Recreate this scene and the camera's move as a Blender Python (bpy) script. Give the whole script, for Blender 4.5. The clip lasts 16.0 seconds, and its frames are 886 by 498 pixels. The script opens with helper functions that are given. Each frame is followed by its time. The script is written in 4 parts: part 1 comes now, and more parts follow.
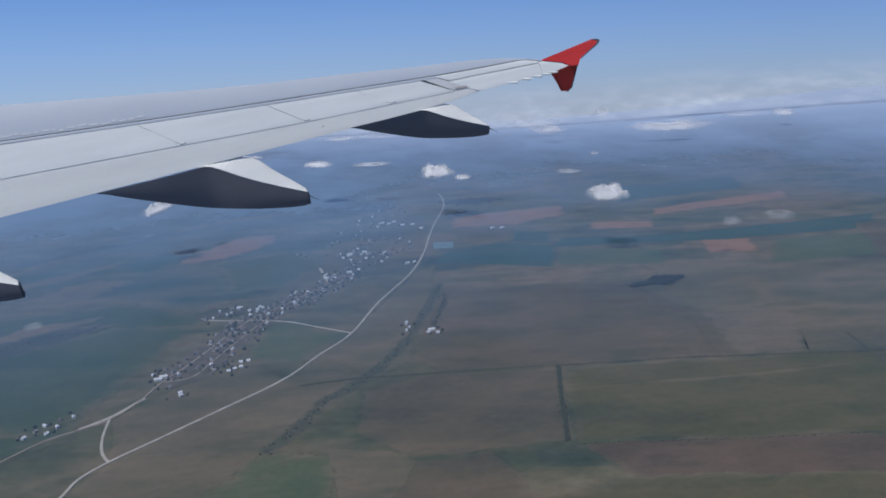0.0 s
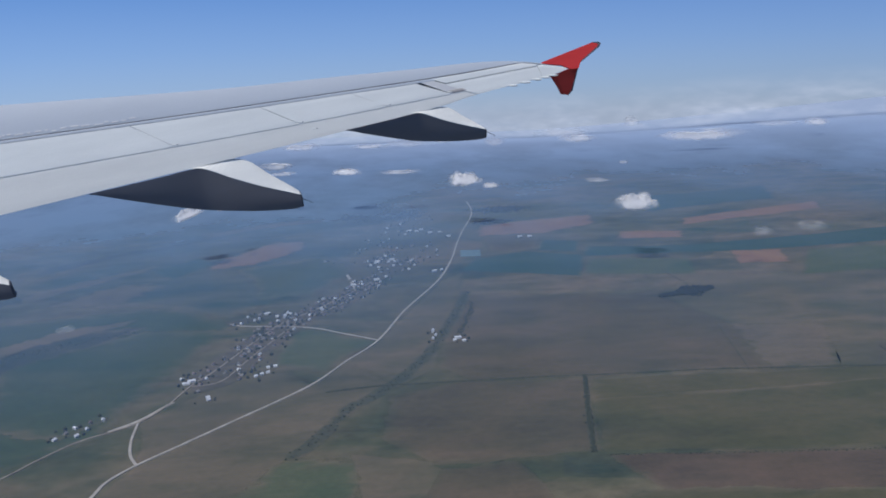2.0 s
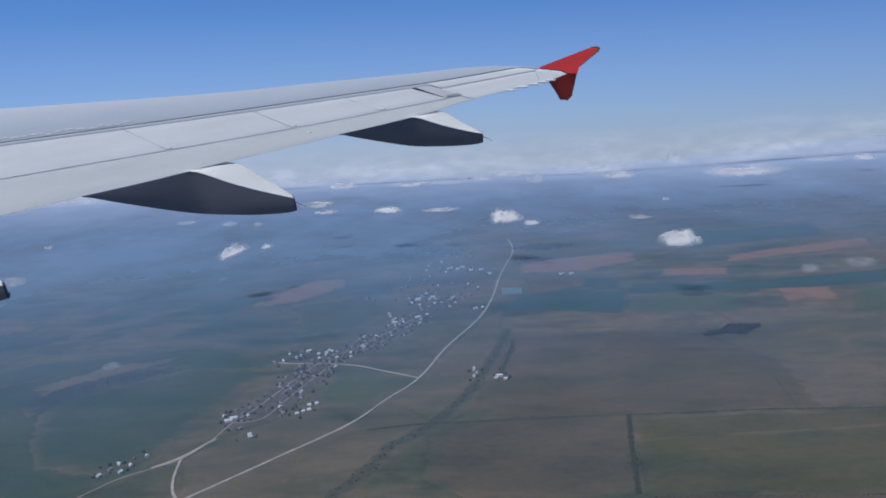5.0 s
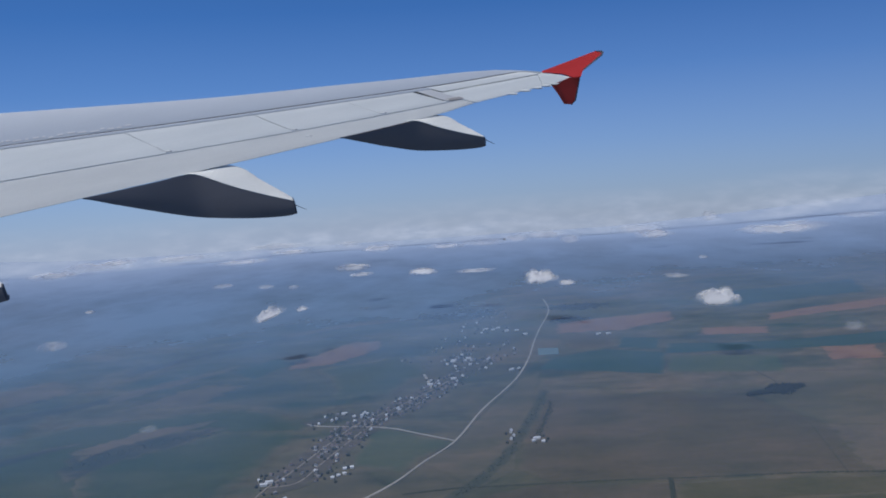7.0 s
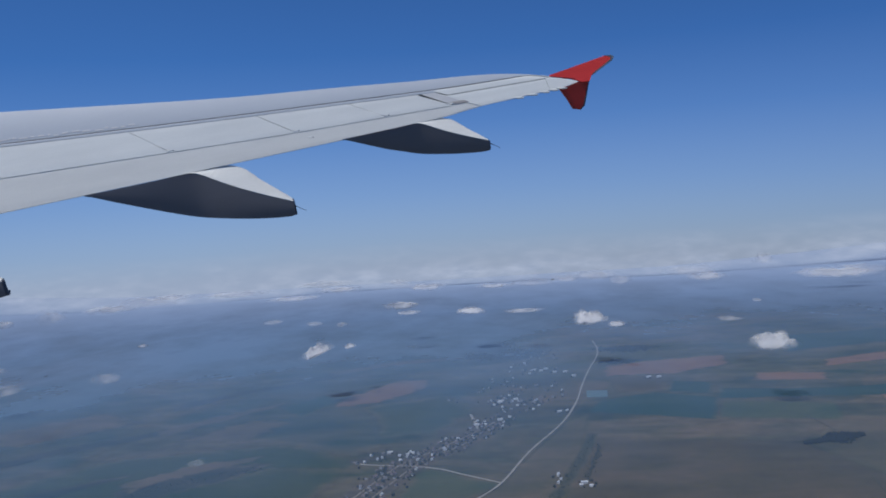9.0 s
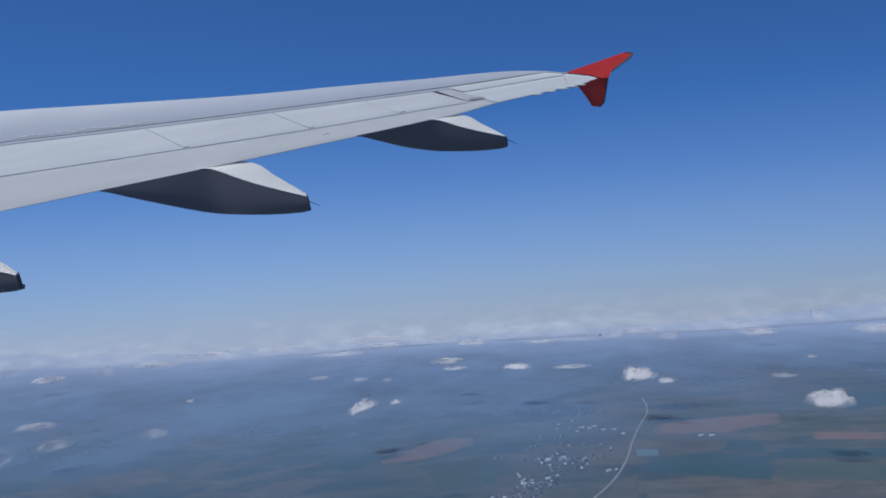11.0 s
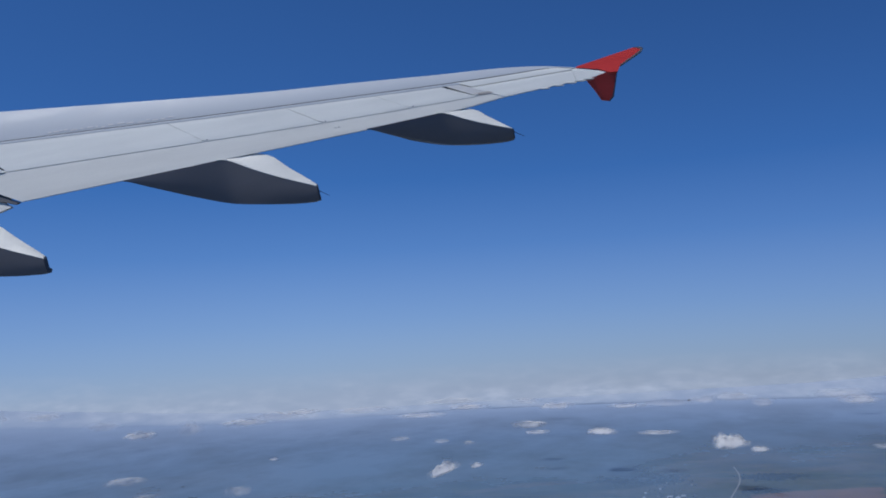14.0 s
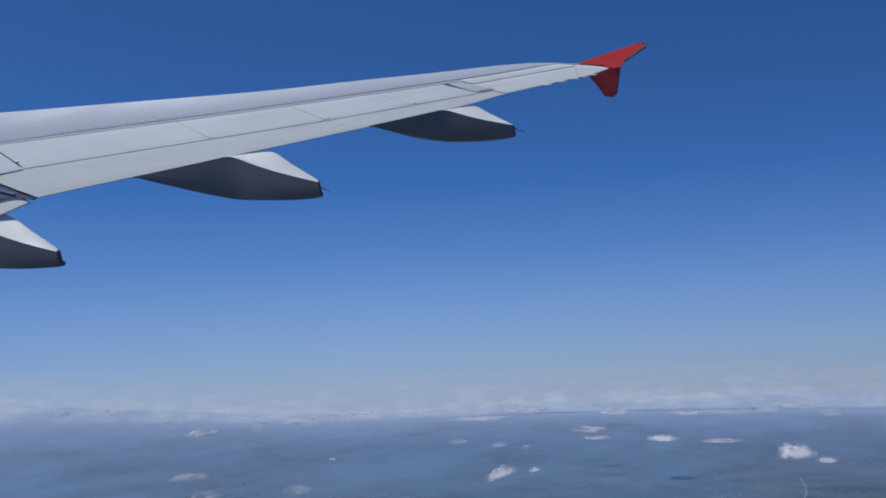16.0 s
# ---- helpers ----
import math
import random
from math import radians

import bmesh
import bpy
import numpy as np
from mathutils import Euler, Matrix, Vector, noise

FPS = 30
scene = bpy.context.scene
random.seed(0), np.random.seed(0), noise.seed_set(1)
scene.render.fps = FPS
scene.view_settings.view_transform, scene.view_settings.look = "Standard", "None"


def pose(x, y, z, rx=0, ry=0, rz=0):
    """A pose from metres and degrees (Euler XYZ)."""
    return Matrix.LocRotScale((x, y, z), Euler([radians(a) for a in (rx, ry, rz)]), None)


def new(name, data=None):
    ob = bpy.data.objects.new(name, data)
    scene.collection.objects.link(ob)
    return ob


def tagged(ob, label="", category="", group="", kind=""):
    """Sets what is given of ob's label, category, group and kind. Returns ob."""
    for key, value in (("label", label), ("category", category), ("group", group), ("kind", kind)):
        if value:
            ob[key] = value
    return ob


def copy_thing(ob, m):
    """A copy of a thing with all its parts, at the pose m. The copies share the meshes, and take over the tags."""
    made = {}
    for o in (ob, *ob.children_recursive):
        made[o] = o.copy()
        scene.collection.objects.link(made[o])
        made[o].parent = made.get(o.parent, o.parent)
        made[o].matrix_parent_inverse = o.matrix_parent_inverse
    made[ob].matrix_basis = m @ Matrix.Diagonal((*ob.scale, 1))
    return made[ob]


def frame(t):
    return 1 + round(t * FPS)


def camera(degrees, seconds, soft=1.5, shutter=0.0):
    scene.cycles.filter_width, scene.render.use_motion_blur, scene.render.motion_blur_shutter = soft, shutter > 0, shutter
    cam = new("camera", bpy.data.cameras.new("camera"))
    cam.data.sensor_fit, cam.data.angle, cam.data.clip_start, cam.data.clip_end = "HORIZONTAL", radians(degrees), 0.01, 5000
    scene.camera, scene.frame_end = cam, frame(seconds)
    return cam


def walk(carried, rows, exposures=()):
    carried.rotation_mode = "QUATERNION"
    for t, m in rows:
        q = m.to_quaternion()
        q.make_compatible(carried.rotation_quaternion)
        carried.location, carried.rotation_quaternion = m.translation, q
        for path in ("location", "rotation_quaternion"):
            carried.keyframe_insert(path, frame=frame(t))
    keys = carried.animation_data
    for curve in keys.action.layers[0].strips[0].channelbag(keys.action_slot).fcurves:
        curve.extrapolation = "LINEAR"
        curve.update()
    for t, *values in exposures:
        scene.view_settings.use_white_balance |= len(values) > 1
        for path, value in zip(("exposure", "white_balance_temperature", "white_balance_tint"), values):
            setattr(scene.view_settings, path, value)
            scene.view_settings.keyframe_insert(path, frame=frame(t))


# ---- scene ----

# ---------------------------------------------------------------- camera
cam = camera(55.0, 16.0, soft=1.8)
walk(cam, [
    (0.0, pose(-2.540, -0.231, 542.464, 75.670, 2.179, -7.325)),
    (0.5, pose(-2.333, -0.183, 542.430, 75.816, 2.021, -6.789)),
    (1.0, pose(-2.133, -0.148, 542.388, 75.991, 2.079, -6.313)),
    (1.5, pose(-1.939, -0.125, 542.343, 76.160, 2.056, -5.840)),
    (2.0, pose(-1.745, -0.111, 542.293, 76.281, 2.124, -5.398)),
    (2.5, pose(-1.546, -0.094, 542.246, 76.448, 2.007, -4.946)),
    (3.0, pose(-1.348, -0.085, 542.183, 76.623, 2.034, -4.494)),
    (3.5, pose(-1.157, -0.089, 542.103, 76.903, 2.202, -4.051)),
    (4.0, pose(-0.967, -0.103, 542.006, 77.333, 2.445, -3.574)),
    (6.5, pose(-0.233, -0.056, 540.264, 82.213, 3.503, -1.147)),
    (7.0, pose(-0.000, -0.000, 540.000, 83.194, 3.771, -0.450)),
    (7.5, pose(0.254, 0.059, 539.805, 83.939, 3.449, 0.316)),
    (8.0, pose(0.514, 0.127, 539.603, 84.597, 3.465, 1.079)),
    (8.5, pose(0.767, 0.204, 539.361, 85.201, 3.525, 1.821)),
    (9.0, pose(1.024, 0.292, 539.082, 86.045, 3.404, 2.882)),
    (11.5, pose(1.752, 0.731, 537.321, 90.914, 3.724, 6.667)),
    (12.0, pose(1.961, 0.725, 536.973, 91.802, 3.681, 7.452)),
    (12.5, pose(2.208, 0.723, 536.641, 92.681, 3.608, 8.284)),
    (13.0, pose(2.519, 0.728, 536.318, 93.477, 3.756, 9.373)),
    (13.5, pose(2.870, 0.737, 536.079, 94.086, 3.542, 10.419)),
    (14.0, pose(3.248, 0.754, 535.921, 94.425, 3.291, 11.513)),
    (14.5, pose(3.617, 0.778, 535.799, 94.672, 3.474, 12.675)),
    (15.0, pose(3.968, 0.825, 535.719, 94.821, 3.305, 13.771)),
    (15.5, pose(4.296, 0.893, 535.683, 94.837, 2.803, 14.616)),
    (16.0, pose(4.620, 0.981, 535.677, 94.832, 2.613, 15.460)),
], exposures=[
    (0.0, -0.06, 5900, 10), (4.0, -0.05, 5850, 10), (6.5, -0.17, 5850, 10), (7.5, -0.28, 5830, 10), (9.0, -0.30, 5800, 10), (11.5, -0.23, 5750, 10), (13.5, -0.31, 5700, 10), (16.0, -0.34, 5700, 10),
])

# ---------------------------------------------------------------- light
SUN = Vector((-0.35, -0.38, 0.87)).normalized()
world = bpy.data.worlds.new("sky")
scene.world = world
world.use_nodes = True
wn = world.node_tree.nodes
sky = wn.new("ShaderNodeTexSky")
sky.sky_type = "NISHITA"
sky.sun_disc = False
sky.sun_elevation = math.asin(SUN.z)
sky.sun_rotation = math.atan2(SUN.x, SUN.y)
sky.altitude = 2500
sky.air_density = 1.0
sky.dust_density = 0.4
sky.ozone_density = 3.0
wn["Background"].inputs["Strength"].default_value = 0.080
tinge = wn.new("ShaderNodeMixRGB")
tinge.blend_type = "MULTIPLY"
tinge.inputs[0].default_value = 1.0
# seen from high up, the horizon lies below eye level
aim, dip = wn.new("ShaderNodeTexCoord"), wn.new("ShaderNodeVectorMath")
dip.operation = "ADD"
dip.inputs[1].default_value = (0, 0, 0.09)
world.node_tree.links.new(aim.outputs["Generated"], dip.inputs[0])
world.node_tree.links.new(dip.outputs[0], sky.inputs["Vector"])
world.node_tree.links.new(sky.outputs[0], tinge.inputs[1])
world.node_tree.links.new(tinge.outputs[0], wn["Background"].inputs["Color"])
# pale haze low over the horizon, thinning upwards
low, up, thin = wn.new("ShaderNodeSeparateXYZ"), wn.new("ShaderNodeMapRange"), wn.new("ShaderNodeValToRGB")
world.node_tree.links.new(aim.outputs["Generated"], low.inputs[0])
world.node_tree.links.new(low.outputs["Z"], up.inputs["Value"])
up.inputs["From Min"].default_value, up.inputs["From Max"].default_value = -0.108, 0.16
for _ in range(4):
    thin.color_ramp.elements.new(0.5)
for e, (place, amount) in zip(thin.color_ramp.elements, ((0.0, 0.95), (0.09, 0.88), (0.2, 0.70), (0.4, 0.42), (0.7, 0.12), (1.0, 0.0))):
    e.position, e.color = place, (amount, amount, amount, 1)
world.node_tree.links.new(up.outputs[0], thin.inputs[0])
veil, both = wn.new("ShaderNodeBackground"), wn.new("ShaderNodeMixShader")
veil.inputs["Strength"].default_value = 1.0
# the haze is coloured greyer and duller towards +X
across, murk = wn.new("ShaderNodeMapRange"), wn.new("ShaderNodeMixRGB")
across.inputs["From Min"].default_value, across.inputs["From Max"].default_value = -0.35, 0.5
world.node_tree.links.new(low.outputs["X"], across.inputs["Value"])
world.node_tree.links.new(across.outputs[0], murk.inputs[0])
murk.inputs[1].default_value, murk.inputs[2].default_value = (0.412, 0.450, 0.550, 1), (0.352, 0.370, 0.424, 1)
world.node_tree.links.new(murk.outputs[0], veil.inputs["Color"])
# sky tint darkened by hand towards +X, imitating falloff at a window's edge
deep = wn.new("ShaderNodeMixRGB")
deep.inputs[1].default_value, deep.inputs[2].default_value = (0.62, 1.00, 1.42, 1), (0.50, 0.80, 1.17, 1)
world.node_tree.links.new(across.outputs[0], deep.inputs[0])
world.node_tree.links.new(deep.outputs[0], tinge.inputs[2])
world.node_tree.links.new(thin.outputs[0], both.inputs[0])
world.node_tree.links.new(wn["Background"].outputs[0], both.inputs[1])
world.node_tree.links.new(veil.outputs[0], both.inputs[2])
world.node_tree.links.new(both.outputs[0], wn["World Output"].inputs["Surface"])
sun = new("sun", bpy.data.lights.new("sun", "SUN"))
sun.data.energy, sun.data.angle, sun.data.color = 3.9, radians(0.5), (1.0, 0.92, 0.80)
sun.matrix_basis = Matrix.Translation((0, 0, 900)) @ SUN.to_track_quat("Z", "Y").to_matrix().to_4x4()


# ---------------------------------------------------------------- material helpers
def mat(name):
    m = bpy.data.materials.new(name)
    m.use_nodes = True
    return m, m.node_tree.nodes, m.node_tree.links, m.node_tree.nodes["Principled BSDF"]


def noise_node(nodes, links, scale, detail=4, coord="Object", stretch=(1, 1, 1), turn=0.0, rough=0.55):
    tc, mp, nz = nodes.new("ShaderNodeTexCoord"), nodes.new("ShaderNodeMapping"), nodes.new("ShaderNodeTexNoise")
    mp.inputs["Scale"].default_value = stretch
    mp.inputs["Rotation"].default_value = (0, 0, turn)
    nz.inputs["Scale"].default_value, nz.inputs["Detail"].default_value, nz.inputs["Roughness"].default_value = scale, detail, rough
    links.new(tc.outputs[coord], mp.inputs[0])
    links.new(mp.outputs[0], nz.inputs["Vector"])
    return nz


def ramp(nodes, links, source, stops):
    r = nodes.new("ShaderNodeValToRGB")
    while len(r.color_ramp.elements) < len(stops):
        r.color_ramp.elements.new(0.5)
    for e, (p, c) in zip(r.color_ramp.elements, stops):
        e.position, e.color = p, (*c, 1)
    links.new(source, r.inputs[0])
    return r


def mix(nodes, links, kind, fac, a, b):
    m = nodes.new("ShaderNodeMixRGB")
    m.blend_type = kind
    for socket, v in zip(m.inputs, (fac, a, b)):
        if isinstance(v, (int, float)):
            socket.default_value = v
        elif isinstance(v, tuple):
            socket.default_value = (*v, 1)
        else:
            links.new(v, socket)
    return m.outputs[0]


def bump(nodes, links, bsdf, height, strength, distance):
    b = nodes.new("ShaderNodeBump")
    b.inputs["Strength"].default_value, b.inputs["Distance"].default_value = strength, distance
    links.new(height, b.inputs["Height"])
    links.new(b.outputs[0], bsdf.inputs["Normal"])


def tone(c, k):
    return tuple(min(1.0, v * k) for v in c)


def paint(name, colour, rough=0.4, wear=0.06, metal=0.0, streak=(0.3, 2.5, 1), relief=0.012):
    """Aircraft paint: faint streaks along the airflow, blotches and fine grain."""
    m, n, l, b = mat(name)
    big = noise_node(n, l, 1.6, 5, "Object", streak)
    fine = noise_node(n, l, 30, 3, "Object")
    base = ramp(n, l, big.outputs["Fac"], [(0.3, tone(colour, 1 - wear)), (0.7, tone(colour, 1 + wear * 0.4))])
    col = mix(n, l, "MULTIPLY", 0.10, base.outputs[0], ramp(n, l, fine.outputs["Fac"], [(0.35, (0.75, 0.75, 0.75)), (0.6, (1, 1, 1))]).outputs[0])
    l.new(col, b.inputs["Base Color"])
    rr = ramp(n, l, big.outputs["Fac"], [(0.3, (rough * 0.8,) * 3), (0.7, (rough * 1.2,) * 3)])
    l.new(rr.outputs[0], b.inputs["Roughness"])
    b.inputs["Metallic"].default_value = metal
    if relief:
        bump(n, l, b, fine.outputs["Fac"], relief, 0.002)
    return m


def land_tint(n, l):
    """Broad drifting patches of wetter and drier ground that run across field edges."""
    broad = noise_node(n, l, 0.0018, 6, "Object", (1, 2.4, 1), radians(20), 0.62)
    mid = noise_node(n, l, 0.007, 5, "Object", (1, 1.8, 1), radians(-12), 0.6)
    a = ramp(n, l, broad.outputs["Fac"], [(0.36, (0.012, 0.032, 0.036)), (0.46, (0.085, 0.086, 0.056)), (0.54, (0.175, 0.135, 0.095)), (0.64, (0.026, 0.058, 0.042))]).outputs[0]
    b = ramp(n, l, mid.outputs["Fac"], [(0.36, (0.026, 0.044, 0.034)), (0.5, (0.090, 0.088, 0.056)), (0.64, (0.165, 0.125, 0.082))]).outputs[0]
    return mix(n, l, "MIX", 0.4, a, b)


def soil(name, colour, second, scale=0.03, stretch=(1, 1, 1), turn=0.0, rough=0.95, blend=0.0):
    """Field or bare ground: blotches at two scales, mixed between two tones."""
    m, n, l, b = mat(name)
    big = noise_node(n, l, scale, 6, "Object", stretch, turn, 0.6)
    fine = noise_node(n, l, scale * 12, 5, "Object", stretch, turn, 0.7)
    rows = noise_node(n, l, scale * 9, 2, "Object", (0.12, 3.0, 1), turn)
    col = ramp(n, l, big.outputs["Fac"], [(0.32, colour), (0.68, second)]).outputs[0]
    col = mix(n, l, "MULTIPLY", 0.55, col, ramp(n, l, fine.outputs["Fac"], [(0.3, (0.55, 0.55, 0.55)), (0.7, (1.15, 1.15, 1.15))]).outputs[0])
    col = mix(n, l, "MULTIPLY", 0.15, col, ramp(n, l, rows.outputs["Fac"], [(0.35, (0.65, 0.65, 0.65)), (0.65, (1.1, 1.1, 1.1))]).outputs[0])
    if blend:
        col = mix(n, l, "MIX", blend, col, land_tint(n, l))
    l.new(col, b.inputs["Base Color"])
    b.inputs["Roughness"].default_value = rough
    b.inputs["Specular IOR Level"].default_value = 0.1
    bump(n, l, b, fine.outputs["Fac"], 0.4, 1.0)
    return m


def flat(name, colour, rough=0.6, metal=0.0):
    m, n, l, b = mat(name)
    nz = noise_node(n, l, 3.0, 4)
    l.new(ramp(n, l, nz.outputs["Fac"], [(0.3, tone(colour, 0.82)), (0.7, tone(colour, 1.1))]).outputs[0], b.inputs["Base Color"])
    b.inputs["Roughness"].default_value, b.inputs["Metallic"].default_value = rough, metal
    return m


WING_WHITE = paint("wing_white_paint", (0.78, 0.79, 0.74), 0.45)
WING_GREY = paint("wing_skin_paint", (0.50, 0.535, 0.57), 0.55, 0.03, relief=0.0)
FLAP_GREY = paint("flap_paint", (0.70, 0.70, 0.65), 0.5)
# darker than the wing's own paint: the flanks' shade is put into this colour
FAIRING_SHADE = paint("fairing_shade_paint", (0.175, 0.170, 0.178), 0.5)
PRIMER = paint("bare_grey", (0.66, 0.655, 0.63), 0.45)
STEP = paint("worn_grey", (0.40, 0.37, 0.34), 0.5)
# dark tone for seams, and for sheets that paint shade inside gaps
SEAM_AND_SHADE = flat("seam_and_shade", (0.09, 0.095, 0.11), 0.7)
METAL = flat("bright_metal", (0.75, 0.76, 0.78), 0.22, 1.0)
RED = paint("red_paint", (0.58, 0.045, 0.035), 0.32, 0.1)
BLACK = flat("black_rubber", (0.02, 0.02, 0.025), 0.6)


# ---------------------------------------------------------------- mesh helpers
def mesh_of(name, bm, material):
    me = bpy.data.meshes.new(name)
    bm.normal_update()
    bm.to_mesh(me)
    bm.free()
    me.materials.append(material)
    return me


def part(name, bm, material, parent, label="", smooth=False):
    me = mesh_of(name, bm, material)
    if smooth:
        me.shade_smooth()
    ob = new(name, me)
    ob.parent = parent
    return tagged(ob, label)


def thing(name, bm, material, label, category, group="", kind="", smooth=False):
    me = mesh_of(name, bm, material)
    if smooth:
        me.shade_smooth()
    return tagged(new(name, me), label, category, group, kind)


def grid(bm, rows, close_u=False, cap=False):
    """Faces between rows of points."""
    vs = [[bm.verts.new(p) for p in r] for r in rows]
    for a, b in zip(vs, vs[1:]):
        k = len(a)
        for i in range(k if close_u else k - 1):
            j = (i + 1) % k
            bm.faces.new((a[i], a[j], b[j], b[i]))
    if cap:
        bm.faces.new(vs[0])
        bm.faces.new(vs[-1][::-1])
    bmesh.ops.recalc_face_normals(bm, faces=bm.faces)
    return vs


def box(bm, cx, cy, z0, sx, sy, h, turn=0.0):
    c, s = math.cos(turn), math.sin(turn)
    pts = [(cx + x * c - y * s, cy + x * s + y * c) for x, y in ((-sx / 2, -sy / 2), (sx / 2, -sy / 2), (sx / 2, sy / 2), (-sx / 2, sy / 2))]
    lo = [bm.verts.new((*p, z0)) for p in pts]
    hi = [bm.verts.new((*p, z0 + h)) for p in pts]
    bm.faces.new(lo[::-1])
    bm.faces.new(hi)
    for i in range(4):
        j = (i + 1) % 4
        bm.faces.new((lo[i], lo[j], hi[j], hi[i]))


# ---------------------------------------------------------------- land
def ground_material():
    m, n, l, b = mat("farmland")
    tc, mp, vo = n.new("ShaderNodeTexCoord"), n.new("ShaderNodeMapping"), n.new("ShaderNodeTexVoronoi")
    mp.inputs["Scale"].default_value = (0.0022, 0.0036, 1)
    mp.inputs["Rotation"].default_value = (0, 0, radians(14))
    l.new(tc.outputs["Object"], mp.inputs[0])
    warp = noise_node(n, l, 0.002, 4)
    add = n.new("ShaderNodeMixRGB")
    add.inputs[0].default_value = 0.18
    l.new(mp.outputs[0], add.inputs[1])
    l.new(warp.outputs["Color"], add.inputs[2])
    vo.distance = "CHEBYCHEV"
    vo.inputs["Scale"].default_value = 1.0
    l.new(add.outputs[0], vo.inputs["Vector"])
    sep = n.new("ShaderNodeSeparateColor")
    l.new(vo.outputs["Color"], sep.inputs[0])
    fields = ramp(n, l, sep.outputs[0], [(0.0, (0.050, 0.076, 0.040)), (0.22, (0.082, 0.088, 0.052)), (0.42, (0.030, 0.058, 0.046)), (0.6, (0.135, 0.105, 0.072)), (0.8, (0.095, 0.108, 0.056))])
    fields.color_ramp.interpolation = "CONSTANT"
    fine = noise_node(n, l, 0.03, 6, "Object", (1, 1, 1), 0, 0.7)
    col = mix(n, l, "MIX", 0.75, fields.outputs[0], land_tint(n, l))
    col = mix(n, l, "MULTIPLY", 0.6, col, ramp(n, l, fine.outputs["Fac"], [(0.3, (0.6, 0.6, 0.6)), (0.7, (1.2, 1.2, 1.2))]).outputs[0])
    l.new(col, b.inputs["Base Color"])
    b.inputs["Roughness"].default_value, b.inputs["Specular IOR Level"].default_value = 0.95, 0.1
    bump(n, l, b, fine.outputs["Fac"], 0.5, 2.0)
    return m


def upland(x, y):
    """Height of the far plain, which rises gently to both sides of the open middle."""
    a, r = math.degrees(math.atan2(x, y)), math.hypot(x, y)
    far_out = max(0.0, min(1.0, (r - 3300) / 1700))
    side = max(0.0, min(1.3, (a - 11) / 19)) ** 1.3 + max(0.0, min(1.3, (-a - 22) / 16)) ** 1.3
    return 100 * side * far_out * far_out * (3 - 2 * far_out)


def build_ground():
    bm = bmesh.new()
    rows = []
    for r in (300, 700, 1000, 1300, 1600, 2000, 2400, 2800, 3200, 3500, 3800, 4100, 4400, 4700, 5000, 5800, 7000):
        row = []
        for k in range(128):
            a = 2 * math.pi * k / 128
            x, y = r * math.cos(a), r * math.sin(a)
            row.append((x, y, upland(x, y) + noise.noise((x * 0.0012, y * 0.0012, 3)) * max(0.0, min(8.0, (r - 2900) * 0.008))))
        rows.append(row)
    vs = grid(bm, rows, close_u=True)
    bm.faces.new(vs[0])
    bmesh.ops.recalc_face_normals(bm, faces=bm.faces)
    if sum(f.normal.z for f in bm.faces) < 0:
        bmesh.ops.reverse_faces(bm, faces=bm.faces)
    thing("ground", bm, ground_material(), "brown and green farmland plain under blue haze", "ground", "", "structure", True)


build_ground()

FIELDS = {
    "dark_green": soil("dark_green_crop", (0.024, 0.068, 0.064), (0.034, 0.078, 0.070), 0.006, blend=0.12),
    "green": soil("green_crop", (0.062, 0.090, 0.052), (0.078, 0.104, 0.058), 0.006, blend=0.25),
    "olive": soil("olive_stubble", (0.065, 0.069, 0.033), (0.081, 0.076, 0.040), 0.006, blend=0.3),
    "brown": soil("ploughed_brown", (0.083, 0.071, 0.052), (0.105, 0.083, 0.058), 0.006, blend=0.35),
    "red": soil("ploughed_red", (0.235, 0.125, 0.086), (0.285, 0.165, 0.110), 0.010, blend=0.22),
    "maroon": soil("ploughed_maroon", (0.080, 0.053, 0.044), (0.102, 0.066, 0.052), 0.010, blend=0.4),
    # pasture green with the blue of distant haze mixed into its base colour
    "teal": soil("hazed_pasture", (0.026, 0.066, 0.068), (0.058, 0.082, 0.072), 0.004, blend=0.45),
    "scrub": soil("dark_scrub", (0.020, 0.040, 0.048), (0.040, 0.058, 0.058), 0.010, blend=0.3),
    "hollow": soil("damp_hollow", (0.042, 0.060, 0.050), (0.064, 0.074, 0.058), 0.012, blend=0.30),
    "bare": soil("pale_bare_soil", (0.122, 0.098, 0.076), (0.172, 0.135, 0.102), 0.008, blend=0.45),
    "meadow": soil("green_meadow", (0.034, 0.066, 0.042), (0.052, 0.082, 0.052), 0.006, blend=0.2),
    "plots": soil("garden_plots", (0.062, 0.058, 0.052), (0.125, 0.110, 0.094), 0.05, blend=0.25),
    "grey": soil("fallow_grey", (0.104, 0.092, 0.066), (0.130, 0.112, 0.078), 0.006, blend=0.50),
}
